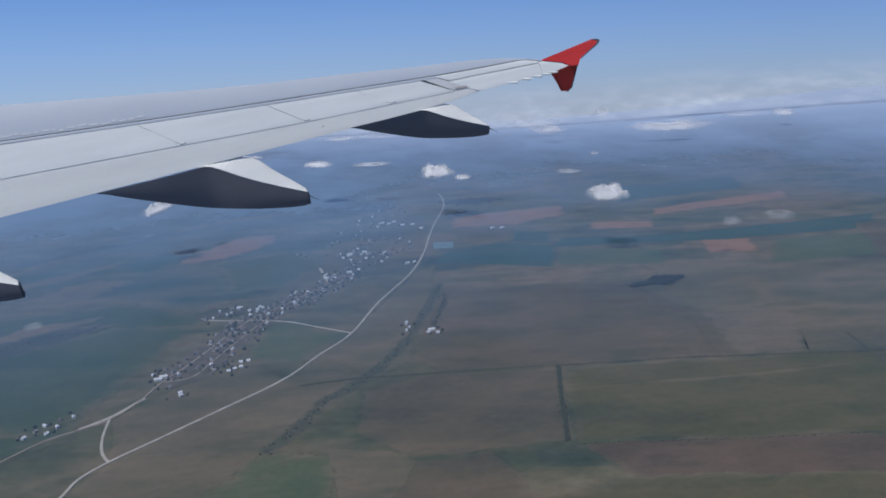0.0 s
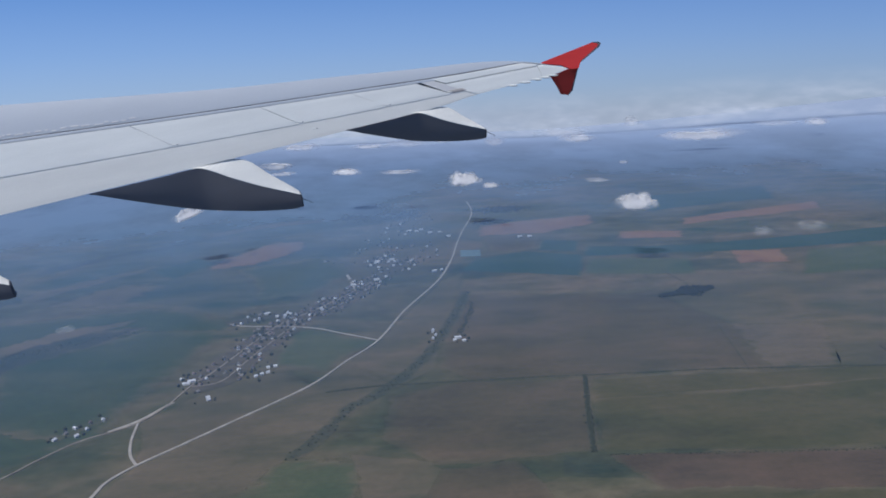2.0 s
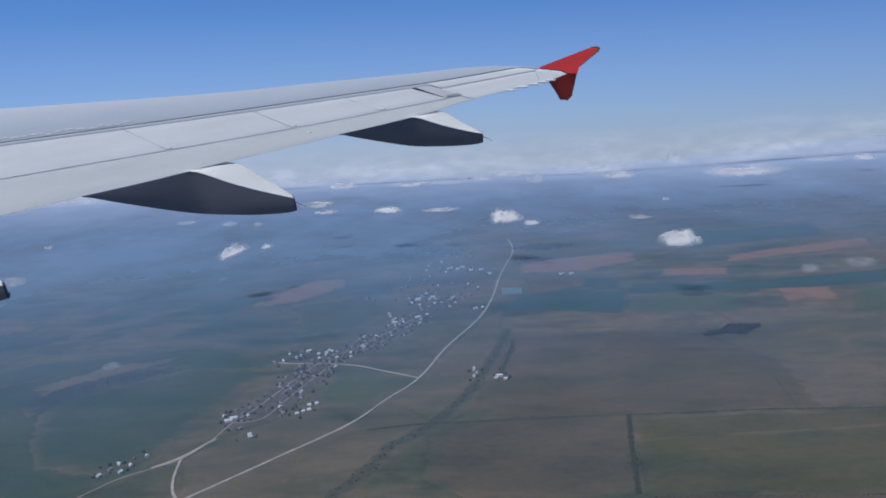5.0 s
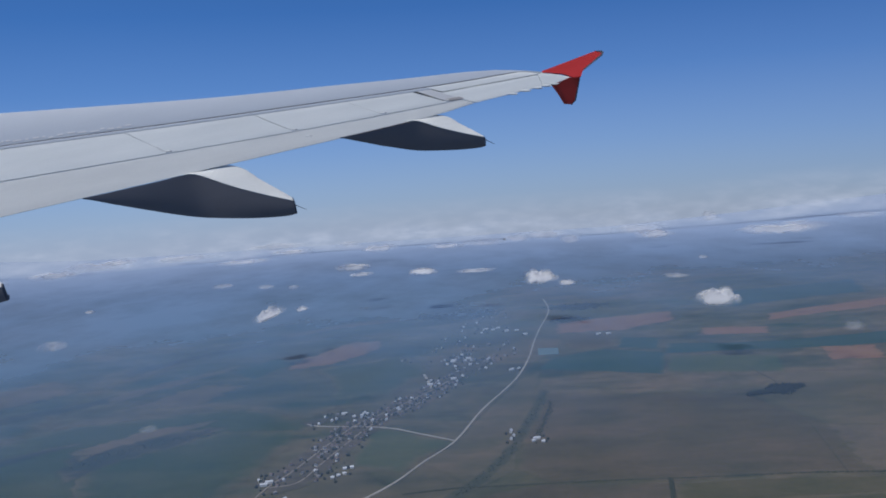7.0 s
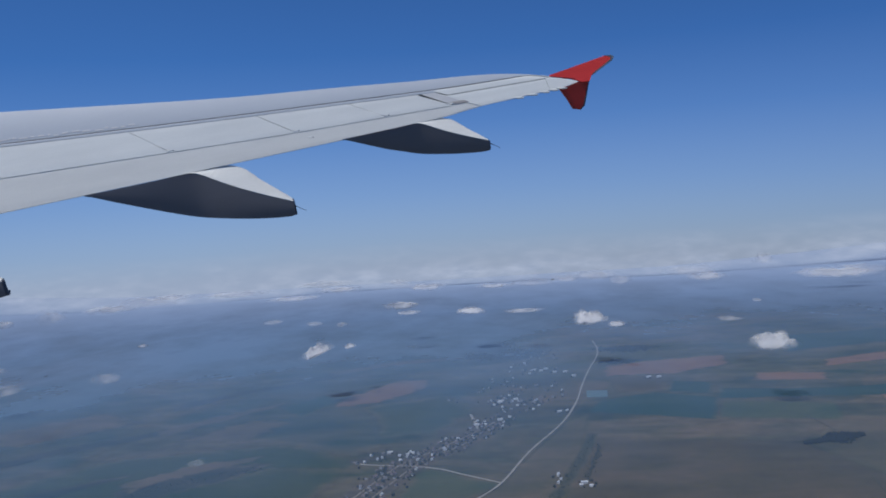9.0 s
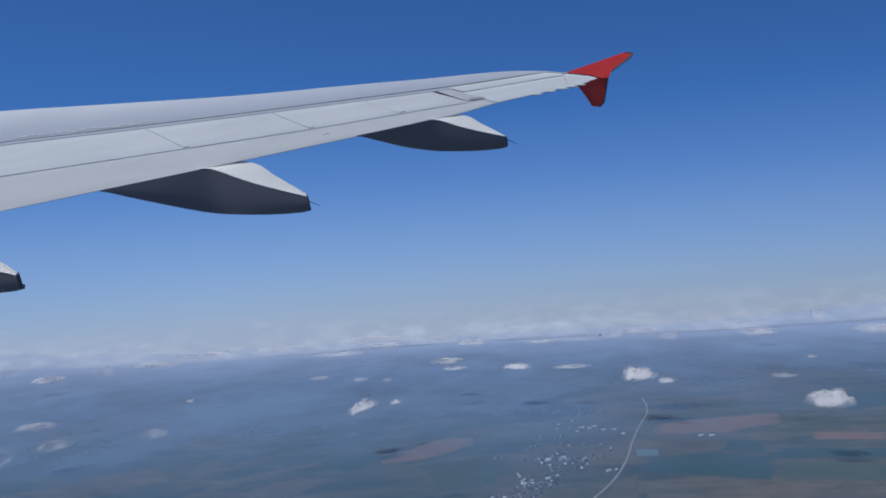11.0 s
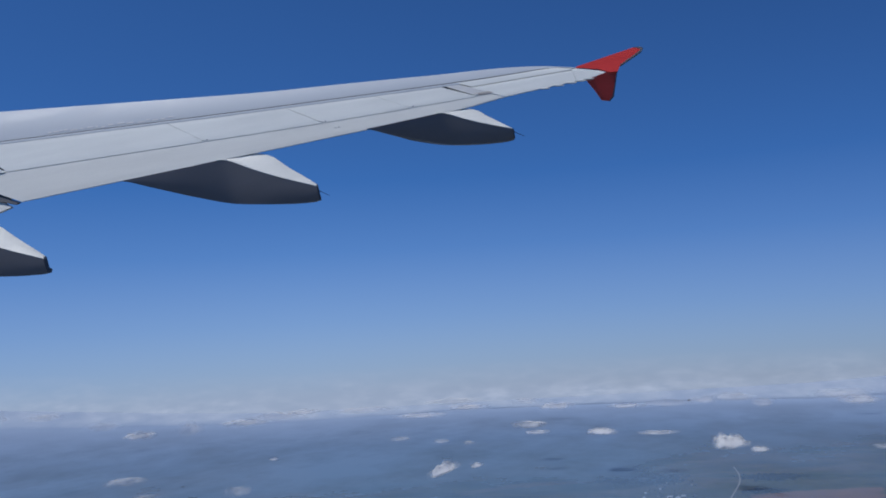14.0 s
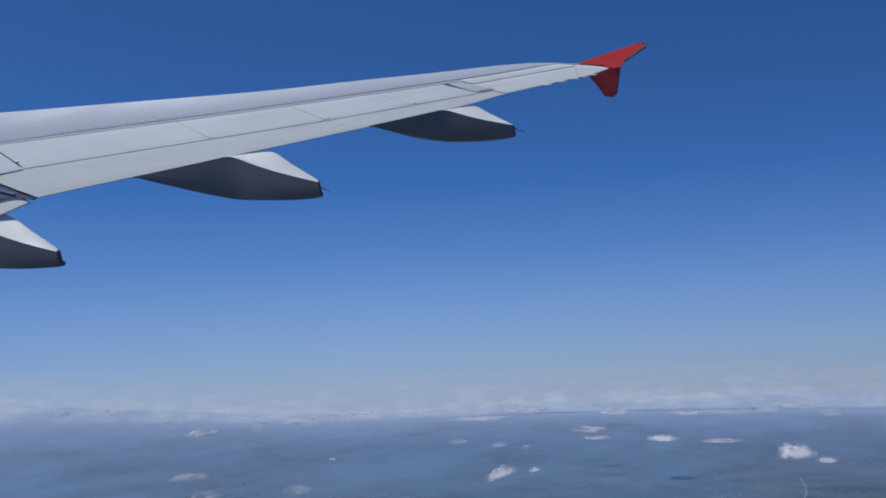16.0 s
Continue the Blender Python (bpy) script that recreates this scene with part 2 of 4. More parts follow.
for tint, crop in FIELDS.items():
    # the margin of each crop breaks up into patches
    n, l = crop.node_tree.nodes, crop.node_tree.links
    uneven = 2.6 if tint in ("bare", "scrub", "red", "hollow", "plots") else 1.2
    edge, patchy, total = n.new("ShaderNodeAttribute"), noise_node(n, l, 0.035, 6, "Object", (0.7, 1.3, 1), radians(30), 0.65), n.new("ShaderNodeMath")
    edge.attribute_name = "cover"
    total.operation = "MULTIPLY_ADD"
    total.inputs[1].default_value = uneven
    l.new(patchy.outputs["Fac"], total.inputs[0])
    l.new(edge.outputs["Fac"], total.inputs[2])
    body = n["Principled BSDF"].inputs
    own = body["Base Color"].links[0].from_socket
    limit = 0.3 + 0.5 * uneven
    shown, blended = n.new("ShaderNodeMapRange"), n.new("ShaderNodeMapRange")
    for node, start, end in ((shown, limit, limit + 0.02), (blended, limit - 0.1, limit + 0.45)):
        node.inputs["From Min"].default_value, node.inputs["From Max"].default_value = start, end
        l.new(total.outputs[0], node.inputs["Value"])
    l.new(mix(n, l, "MIX", blended.outputs[0], land_tint(n, l), own), body["Base Color"])
    l.new(shown.outputs[0], body["Alpha"])
LEVEL = [0.10]


def field(tint, corners, label, ragged=8.0):
    """One field: a low sheet of soil whose ragged margin thins out into its neighbours."""
    LEVEL[0] += 0.012
    bm = bmesh.new()
    cover = bm.verts.layers.float.new("cover")
    mx, my = sum(p[0] for p in corners) / len(corners), sum(p[1] for p in corners) / len(corners)
    rings = ([], [], [])
    for (x0, y0), (x1, y1) in zip(corners, corners[1:] + corners[:1]):
        for k in range(20):
            t = k / 20
            x, y = x0 + (x1 - x0) * t, y0 + (y1 - y0) * t
            w = noise.noise_vector((x * 0.015, y * 0.015, 1)) * 6 + noise.noise_vector((x * 0.004, y * 0.004, 7)) * min(ragged, 45) + noise.noise_vector((x * 0.06, y * 0.06, 4)) * min(ragged, 30) * 0.2
            d = max(1.0, math.hypot(x - mx, y - my))
            for ring, reach in zip(rings, (4 + ragged * 0.6, 0.0, -min(10 + min(ragged, 30) * 1.3, d * 0.3))):
                ring.append((x + w.x + (x - mx) / d * reach, y + w.y + (y - my) / d * reach))
    lines = [[bm.verts.new((x, y, LEVEL[0])) for x, y in ring] for ring in rings]
    for line, amount in zip(lines, (0.0, 0.5, 1.0)):
        for v in line:
            v[cover] = amount
    f = bm.faces.new(lines[2])
    for a, b in zip(lines, lines[1:]):
        for i in range(len(a)):
            j = (i + 1) % len(a)
            bm.faces.new((a[i], a[j], b[j], b[i]))
    bmesh.ops.triangulate(bm, faces=[f])
    bmesh.ops.recalc_face_normals(bm, faces=bm.faces)
    if sum(f.normal.z for f in bm.faces) < 0:
        bmesh.ops.reverse_faces(bm, faces=bm.faces)
    thing("field", bm, FIELDS[tint], label, "field", "farm fields", "structure")


field("meadow", [(-624, 1018), (-433, 1196), (-403, 1291), (-332, 1439), (-303, 1652), (-428, 1823), (-819, 1756), (-1120, 1434), (-909, 1069)], "broad blue-green pasture beside the village", 40)
field("teal", [(-304, 1760), (-97, 1977), (-56, 2250), (-256, 2468), (-726, 2407), (-825, 2079), (-532, 1865)], "wide blue-green slopes behind the village", 90)
field("teal", [(-937, 2515), (-98, 2503), (113, 2806), (7, 3413), (-1264, 3394)], "far blue-green plain with soft patches", 120)
field("teal", [(-1530, 1537), (-921, 1701), (-881, 2296), (-1465, 2730), (-2071, 2283)], "blue-green hillside pasture", 90)
field("grey", [(-370, 1003), (-336, 1076), (-221, 1200), (-118, 1314), (-34, 1441), (69, 1368), (-3, 1272), (-85, 1156), (-146, 1062), (-227, 947)], "grey-green verge land along the pale road", 14)
field("grey", [(-336, 1088), (-221, 1212), (-118, 1325), (-168, 1419), (-239, 1366), (-301, 1294), (-362, 1218)], "grey-green pasture between the two roads", 10)
field("green", [(-136, 1617), (-14, 1522), (-96, 1397), (-174, 1436), (-161, 1588)], "dull green pasture beside the village", 16)
field("grey", [(-55, 1441), (7, 1527), (69, 1698), (152, 1893), (205, 1958), (178, 1775), (121, 1527), (89, 1370), (17, 1293)], "grey-green fallow land along the pale road", 16)
field("brown", [(204, 1790), (603, 1676), (670, 1478), (642, 1276), (343, 1288), (147, 1303), (100, 1370), (141, 1549)], "wide dull brown field beyond the hedge", 14)
field("grey", [(603, 1676), (735, 1822), (1236, 1771), (1143, 1342), (892, 1235), (763, 1251), (834, 1447), (670, 1480)], "grey-brown fallow plain", 20)
field("brown", [(147, 1292), (333, 1277), (279, 1023), (80, 1021), (7, 1114), (11, 1258)], "brown field with pale bare patches", 14)
field("bare", [(670, 1478), (831, 1444), (756, 1253), (647, 1272)], "light brown ploughed field", 8)
field("olive", [(338, 1270), (732, 1243), (933, 1224), (868, 1184), (324, 1192)], "dull olive strip below the hedge", 10)
field("olive", [(324, 1190), (868, 1184), (735, 969), (293, 1018)], "olive stubble field with worn patches", 10)
field("maroon", [(293, 1006), (743, 957), (670, 863), (339, 907)], "dark red-brown ploughed strip", 10)
field("olive", [(186, 888), (339, 907), (680, 863), (718, 650), (169, 649)], "dull olive field with bare streaks", 16)
field("brown", [(27, 908), (80, 1003), (167, 1010), (200, 884), (189, 649), (7, 648)], "brown field with pale bare patches", 16)
field("green", [(-227, 952), (-130, 1070), (-31, 1041), (-44, 930), (-14, 710), (-196, 709)], "green meadow beside the pale road", 30)
field("grey", [(-34, 1062), (68, 1021), (78, 1005), (23, 896), (-24, 916)], "grey-green rough pasture", 16)
field("dark_green", [(206, 1979), (477, 1874), (532, 2061), (391, 2139), (255, 2080)], "dark blue-green winter crop field", 6)
field("green", [(492, 1891), (735, 1832), (772, 1964), (540, 2026)], "pale green crop field among dark ones", 6)
field("dark_green", [(438, 2138), (527, 2108), (559, 2223), (466, 2255)], "small dark crop field", 5)
field("dark_green", [(530, 2049), (936, 2011), (1390, 2035), (1481, 2182), (1173, 2142), (826, 2096), (561, 2151)], "long dark blue-green crop field", 8)
field("green", [(966, 1777), (1237, 1784), (1365, 1993), (1095, 1984)], "green crop field on the plain", 8)
field("red", [(876, 1901), (991, 1893), (1028, 2006), (906, 2014)], "reddish ploughed field", 6)
field("red", [(301, 2344), (489, 2340), (659, 2430), (674, 2545), (520, 2519), (332, 2481)], "reddish ploughed field near the pale road", 12)
field("red", [(670, 2230), (845, 2198), (868, 2269), (706, 2303)], "reddish bare strip of farmland", 10)
field("brown", [(310, 2155), (425, 2156), (458, 2266), (406, 2332), (311, 2320)], "dull brown field behind the pond", 10)
field("brown", [(1236, 1760), (1471, 1903), (1498, 2111), (1371, 2088)], "brown field far across the plain", 12)
field("red", [(902, 2348), (1381, 2464), (1416, 2564), (935, 2426)], "long reddish ploughed strip", 12)
field("red", [(1335, 3203), (1680, 3197), (1701, 3306), (1378, 3313)], "long reddish bare strip far away", 14)
field("dark_green", [(874, 2558), (1333, 2653), (1393, 2879), (910, 2805)], "wide dark green field", 14)
field("meadow", [(-581, 1238), (-702, 1522), (-616, 1591), (-477, 1651), (-313, 1620), (-342, 1416), (-403, 1286), (-478, 1198)], "broad dark green field beside the village", 30)
field("scrub", [(-744, 1543), (-662, 1652), (-559, 1688), (-489, 1685), (-550, 1602), (-625, 1542), (-701, 1435)], "dark scrubby slope with uneven edge", 26)
field("bare", [(-749, 1602), (-639, 1699), (-510, 1747), (-530, 1706), (-648, 1641), (-715, 1543)], "pale bare streak along a slope", 20)
field("red", [(-411, 2203), (-287, 2390), (-187, 2402), (-218, 2272), (-306, 2160), (-400, 2137)], "reddish ploughed field beyond the village", 26)
field("dark_green", [(-560, 2140), (-470, 2275), (-405, 2190), (-490, 2060)], "small dark blue-green field", 10)
field("meadow", [(-325, 2104), (-129, 2206), (-72, 2054), (-125, 1873), (-249, 1853)], "dark green pasture behind the village", 40)
field("bare", [(-718, 1896), (-575, 2038), (-492, 2006), (-573, 1865)], "pale brown bare hillside", 34)
field("scrub", [(-1127, 1753), (-925, 1916), (-721, 2058), (-741, 2004), (-924, 1851), (-1126, 1689)], "long dark hollow across the plain", 34)
field("scrub", [(-120, 2613), (39, 2794), (176, 2773), (134, 2639), (-14, 2570)], "dark wooded hill near the road", 26)
field("scrub", [(333, 2508), (408, 2564), (450, 2531), (397, 2486)], "small dark wood beside the road", 12)
field("bare", [(-1287, 1967), (-1034, 2164), (-908, 2078), (-1110, 1904)], "brown hillside field", 40)


def ribbon(name, pts, width, material, label, z=1.7, category="road"):
    """A road: a smooth band with a slight camber along a line of points."""
    smooth = []
    for i in range(len(pts) - 1):
        p0, p1, p2, p3 = (Vector(pts[max(0, min(len(pts) - 1, i + k))]) for k in (-1, 0, 1, 2))
        for k in range(6):
            t = k / 6
            smooth.append(0.5 * (2 * p1 + (p2 - p0) * t + (2 * p0 - 5 * p1 + 4 * p2 - p3) * t * t + (3 * p1 - p0 - 3 * p2 + p3) * t ** 3))
    smooth.append(Vector(pts[-1]))
    bm = bmesh.new()
    rows = []
    for i, p in enumerate(smooth):
        d = (smooth[min(i + 1, len(smooth) - 1)] - smooth[max(i - 1, 0)]).normalized()
        nrm = Vector((-d.y, d.x))
        w = width * (1 + 0.25 * noise.noise((p.x * 0.02, p.y * 0.02, 5)))
        rows.append([(*(p + nrm * o * w), h) for o, h in ((-0.56, -0.1), (-0.5, z - 0.06), (0, z), (0.5, z - 0.06), (0.56, -0.1))])
    cover = bm.verts.layers.float.new("cover")
    for row in grid(bm, rows):
        for v, amount in zip(row, (0.0, 0.5, 1.0, 0.5, 0.0)):
            v[cover] = amount
    if sum(f.normal.z for f in bm.faces) < 0:
        bmesh.ops.reverse_faces(bm, faces=bm.faces)
    thing(name, bm, material, label, category, "", "structure")


FAINT = soil("faint_track", (0.062, 0.066, 0.052), (0.084, 0.080, 0.060), 0.02, blend=0.5)
PALE = soil("pale_gravel", (0.34, 0.31, 0.265), (0.44, 0.405, 0.35), 0.06)
DIRT = soil("dirt_track", (0.24, 0.20, 0.16), (0.32, 0.28, 0.22), 0.06)
STREET_A = [(-368, 1223), (-338, 1281), (-315, 1359), (-292, 1406), (-272, 1457), (-236, 1556), (-193, 1658), (-130, 1738), (-60, 1842), (-9, 1926)]
STREET_B = [(-314, 1354), (-268, 1369), (-239, 1450), (-209, 1534), (-158, 1660), (-81, 1759), (-34, 1859)]
ribbon("road", [(-420, 873), (-376, 992), (-364, 1043), (-336, 1085), (-289, 1135), (-221, 1208), (-118, 1321), (-58, 1425), (0, 1523), (60, 1700), (144, 1900), (195, 2083), (231, 2269), (266, 2429), (313, 2618), (331, 2746), (332, 2879)], 4.2, PALE, "pale main road bending past the village", 1.28)
ribbon("road", [(-336, 1085), (-352, 1116), (-363, 1163), (-368, 1223)], 3.8, PALE, "pale curved side road joining the main road", 1.24)
ribbon("road", [(-563, 1018), (-508, 1077), (-480, 1121), (-443, 1170), (-405, 1196)] + STREET_A, 3.2, DIRT, "dusty village street between the houses", 1.20)
ribbon("road", [(-2, 1524), (-68, 1575), (-137, 1624), (-265, 1658), (-298, 1677)], 3.0, PALE, "narrow pale road into the village", 1.16)
ribbon("road", STREET_B, 2.8, DIRT, "second dusty village street", 1.12)
ribbon("road", [(-66, 2004), (-61, 1977), (-46, 1876)], 6.0, PALE, "short bright track behind the village", 1.08)
ribbon("road", [(-405, 1199), (-368, 1233), (-331, 1294)], 6.0, PALE, "bright gravel yard beside the street", 1.04)
ribbon("road", [(646, 1488), (607, 1273)], 3.0, FAINT, "faint dark field track", 1.00)
ribbon("road", [(869, 1325), (841, 1141)], 4.0, FAINT, "faint dark field track across the plain", 0.98)
ribbon("road", [(674, 1875), (688, 1767), (682, 1702)], 3.0, FAINT, "faint dark track to the copse", 0.96)
field("bare", [(-1080, 1290), (-930, 1420), (-860, 1475), (-880, 1440), (-960, 1350), (-1060, 1240)], "pale bare streak on the pasture", 24)
field("bare", [(-820, 1980), (-640, 2150), (-560, 2200), (-590, 2140), (-720, 2010), (-800, 1930)], "pale bare streak across the slope", 30)
field("scrub", [(-1060, 1420), (-900, 1560), (-760, 1650), (-790, 1600), (-920, 1480), (-1040, 1360)], "dark damp streak across the pasture", 26)
field("scrub", [(-860, 2250), (-640, 2420), (-480, 2490), (-520, 2440), (-700, 2330), (-840, 2190)], "long dark streak across the far slope", 34)
field("bare", [(-500, 2560), (-260, 2700), (-60, 2740), (-120, 2690), (-330, 2600), (-470, 2510)], "pale streak across the far plain", 34)


def pond():
    bm = bmesh.new()
    ring = [(231, 2185), (283, 2177), (276, 2113), (224, 2117)]
    lo = [bm.verts.new((*p, 0.0)) for p in ring]
    hi = [bm.verts.new((*p, 1.1)) for p in ring]
    bm.faces.new(hi)
    for i in range(4):
        j = (i + 1) % 4
        bm.faces.new((lo[i], lo[j], hi[j], hi[i]))
    bmesh.ops.recalc_face_normals(bm, faces=bm.faces)
    m, n, l, b = mat("pond_water")
    nz = noise_node(n, l, 0.05, 3)
    l.new(ramp(n, l, nz.outputs["Fac"], [(0.3, (0.11, 0.17, 0.17)), (0.7, (0.16, 0.22, 0.21))]).outputs[0], b.inputs["Base Color"])
    b.inputs["Roughness"].default_value = 0.45
    thing("pond", bm, m, "pale teal rectangular pond beside the road", "pond", "", "structure")


pond()

ribbon("hollow", [(-130, 1070), (-102, 1109), (-78, 1160), (-52, 1218), (1, 1280), (48, 1353), (103, 1472), (135, 1575), (162, 1656), (200, 1805)], 24, FIELDS["hollow"], "dark damp hollow with rough scrub", 0.60, "scrub")

# ---------------------------------------------------------------- plants
def leaf_material(name, a, b_):
    m, n, l, b = mat(name)
    nz = noise_node(n, l, 0.9, 4)
    geo = n.new("ShaderNodeNewGeometry")
    col = mix(n, l, "MIX", 0.5, ramp(n, l, nz.outputs["Fac"], [(0.3, a), (0.7, b_)]).outputs[0], ramp(n, l, geo.outputs["Random Per Island"], [(0.0, a), (1.0, b_)]).outputs[0])
    l.new(col, b.inputs["Base Color"])
    b.inputs["Roughness"].default_value = 0.9
    return m


LEAF = leaf_material("hedge_leaves", (0.020, 0.028, 0.018), (0.040, 0.046, 0.028))
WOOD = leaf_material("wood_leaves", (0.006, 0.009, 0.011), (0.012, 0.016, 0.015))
GARDEN = leaf_material("garden_leaves", (0.022, 0.029, 0.022), (0.050, 0.052, 0.036))
ICO = bmesh.new()
bmesh.ops.create_icosphere(ICO, subdivisions=1, radius=1)
ICO.verts.ensure_lookup_table()
ICO_V = [v.co.copy() for v in ICO.verts]
ICO_F = [[v.index for v in f.verts] for f in ICO.faces]
ICO.free()


def clumps(name, spots, material, label, category, kind="stuff", rough=0.35):
    """Many uneven lumps (x, y, z, radius, height) in one mesh."""
    V, F = ICO_V, ICO_F
    verts, faces = [], []
    for x, y, z, r, h in spots:
        base = len(verts)
        seed = Vector((x * 0.37, y * 0.37, z))
        for v in V:
            k = 1 + rough * noise.noise(v * 1.7 + seed)
            verts.append((x + v.x * r * k, y + v.y * r * k, z + v.z * h * k))
        faces += [[base + i for i in f] for f in F]
    me = bpy.data.meshes.new(name)
    me.from_pydata(verts, [], faces)
    me.materials.append(material)
    return tagged(new(name, me), label, category, "", kind)


def along(pts, step, spread, size, rng):
    spots = []
    for (x0, y0), (x1, y1) in zip(pts, pts[1:]):
        d = math.hypot(x1 - x0, y1 - y0)
        for k in range(int(d / step)):
            t = (k + rng.random()) * step / d
            r = size * rng.uniform(0.5, 1.2)
            if noise.noise((x0 + (x1 - x0) * t * 1.0, y0 * 0.1 + t * 9, 2)) < -0.45:
                continue
            spots.append((x0 + (x1 - x0) * t + rng.gauss(0, spread), y0 + (y1 - y0) * t + rng.gauss(0, spread), r * 0.5, r, r * 0.9))
    return spots


rng = random.Random(4)
clumps("hedgerow", along([(-90, 1291), (0, 1302), (147, 1295), (245, 1293), (343, 1283), (542, 1273), (734, 1248), (933, 1224)], 0.9, 0.9, 1.25, rng), LEAF, "long dark hedgerow between two fields", "hedge")
ribbon("verge", [(-90, 1291), (0, 1302), (147, 1295), (245, 1293), (343, 1283), (542, 1273), (734, 1248), (933, 1224)], 4.5, FAINT, "dark grassy strip under a hedgerow", 0.88, "verge")
clumps("hedgerow", along([(334, 1285), (309, 1171), (278, 1022)], 0.4, 1.8, 1.6, rng), LEAF, "thick dark tree belt between fields", "hedge")
ribbon("verge", [(334, 1285), (309, 1171), (278, 1022)], 9, FAINT, "dark grassy strip under a tree belt", 0.84, "verge")
clumps("hedgerow", along([(-130, 1070), (-102, 1109), (-78, 1160), (-52, 1218), (1, 1280), (48, 1353), (103, 1472), (135, 1575), (162, 1656), (200, 1805)], 2.2, 5.0, 1.5, rng), LEAF, "straggling dark line of bushes", "hedge")
clumps("hedgerow", along([(151, 1517), (178, 1613), (204, 1720)], 0.8, 4.0, 1.4, rng), LEAF, "dark line of bushes by the farm", "hedge")
clumps("hedgerow", along([(293, 1012), (518, 983), (743, 961)], 2.2, 1.5, 1.1, rng), LEAF, "low hedge at the field's edge", "hedge")
clumps("hedgerow", along([(-702, 1522), (-611, 1608), (-478, 1664)], 1.0, 12.0, 1.5, rng), LEAF, "scrub along the slope", "hedge")
spots = []
for k in range(1500):
    u = rng.uniform(0, 1)
    half = 6.0 + 20 * math.exp(-((u - 0.62) / 0.2) ** 2)
    r = rng.uniform(1.6, 3.8)
    spots.append((603 + 124 * u + rng.uniform(-6, 6), 1678 + 42 * u + rng.gauss(0, half * 0.55), r * 0.5, r, r * 0.8))
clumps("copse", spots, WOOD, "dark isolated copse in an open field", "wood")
spots = []
for cx, cy, sx, sy, k in ((28, 2704, 110, 60, 90), (370, 2519, 40, 22, 30), (-35, 2860, 90, 60, 60), (420, 2709, 70, 40, 50)):
    for _ in range(k * 12):
        r = rng.uniform(1.8, 4.2)
        spots.append((cx + rng.gauss(0, sx * 0.5), cy + rng.gauss(0, sy * 0.5), r * 0.5, r, r * 0.8))
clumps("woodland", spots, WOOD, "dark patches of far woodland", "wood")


# ---------------------------------------------------------------- village
PLOTS = FIELDS["plots"]
ribbon("garden_plots", STREET_A[2:], 52, PLOTS, "patchwork of small gardens along a street", 0.92, "gardens")
ribbon("garden_plots", STREET_B, 46, PLOTS, "patchwork of small gardens along a second street", 0.90, "gardens")
ribbon("garden_plots", [(-303, 1674), (-264, 1696), (-215, 1712), (-169, 1696)], 34, PLOTS, "patchwork of small gardens behind the village", 0.88, "gardens")
ribbon("garden_plots", [(-35, 1869), (-4, 1956), (38, 2022), (80, 2120)], 50, PLOTS, "patchwork of small gardens past the village", 0.86, "gardens")


def build_house(wall, roof, sx, sy, h, label):
    root = tagged(new("house"), label, "house", "village houses")
    bm = bmesh.new()
    box(bm, 0, 0, 0, sx, sy, h)
    part("wall", bm, wall, root)
    bm = bmesh.new()
    e = 0.5
    ends = []
    for x in (-sx / 2 - e, sx / 2 + e):
        ends.append([bm.verts.new(p) for p in ((x, -sy / 2 - e, h - 0.25), (x, 0, h + sy * 0.38), (x, sy / 2 + e, h - 0.25), (x, 0, h + sy * 0.38 - 0.3))])
    a, b = ends
    for i in range(4):
        j = (i + 1) % 4
        bm.faces.new((a[i], a[j], b[j], b[i]))
    bm.faces.new(a[::-1])
    bm.faces.new(b)
    gab = [bm.verts.new(p) for p in ((-sx / 2, -sy / 2, h), (-sx / 2, sy / 2, h), (-sx / 2, 0, h + sy * 0.33))]
    bm.faces.new(gab)
    gab = [bm.verts.new(p) for p in ((sx / 2, -sy / 2, h), (sx / 2, 0, h + sy * 0.33), (sx / 2, sy / 2, h))]
    bm.faces.new(gab)
    bmesh.ops.recalc_face_normals(bm, faces=bm.faces)
    part("roof", bm, roof, root)
    bm = bmesh.new()
    box(bm, sx * 0.22, sy * 0.12, h + sy * 0.2, 0.7, 0.7, sy * 0.3)
    part("chimney", bm, wall, root)
    return root


WALLS = [flat("whitewash", (0.66, 0.65, 0.62), 0.8), flat("cream_render", (0.36, 0.32, 0.27), 0.8), flat("grey_block", (0.28, 0.27, 0.27), 0.8)]
ROOFS = [flat("slate_grey_roof", (0.20, 0.19, 0.19), 0.7), flat("asbestos_white_roof", (0.60, 0.61, 0.63), 0.7), flat("rust_red_roof", (0.17, 0.125, 0.11), 0.8), flat("dark_roof", (0.13, 0.13, 0.14), 0.8)]
PROTO = [
    build_house(WALLS[0], ROOFS[1], 6.0, 4.4, 2.8, "white village house with a pale sheet roof"),
    build_house(WALLS[1], ROOFS[0], 5.8, 4.2, 2.7, "cream village house with a grey roof"),
    build_house(WALLS[2], ROOFS[2], 5.8, 4.2, 2.7, "grey village house with a rusty roof"),
    build_house(WALLS[0], ROOFS[3], 5.6, 4.2, 2.7, "white village house with a dark roof"),
    build_house(WALLS[0], ROOFS[1], 12.0, 4.8, 3.4, "long white farm shed with a pale roof"),
]
places = []


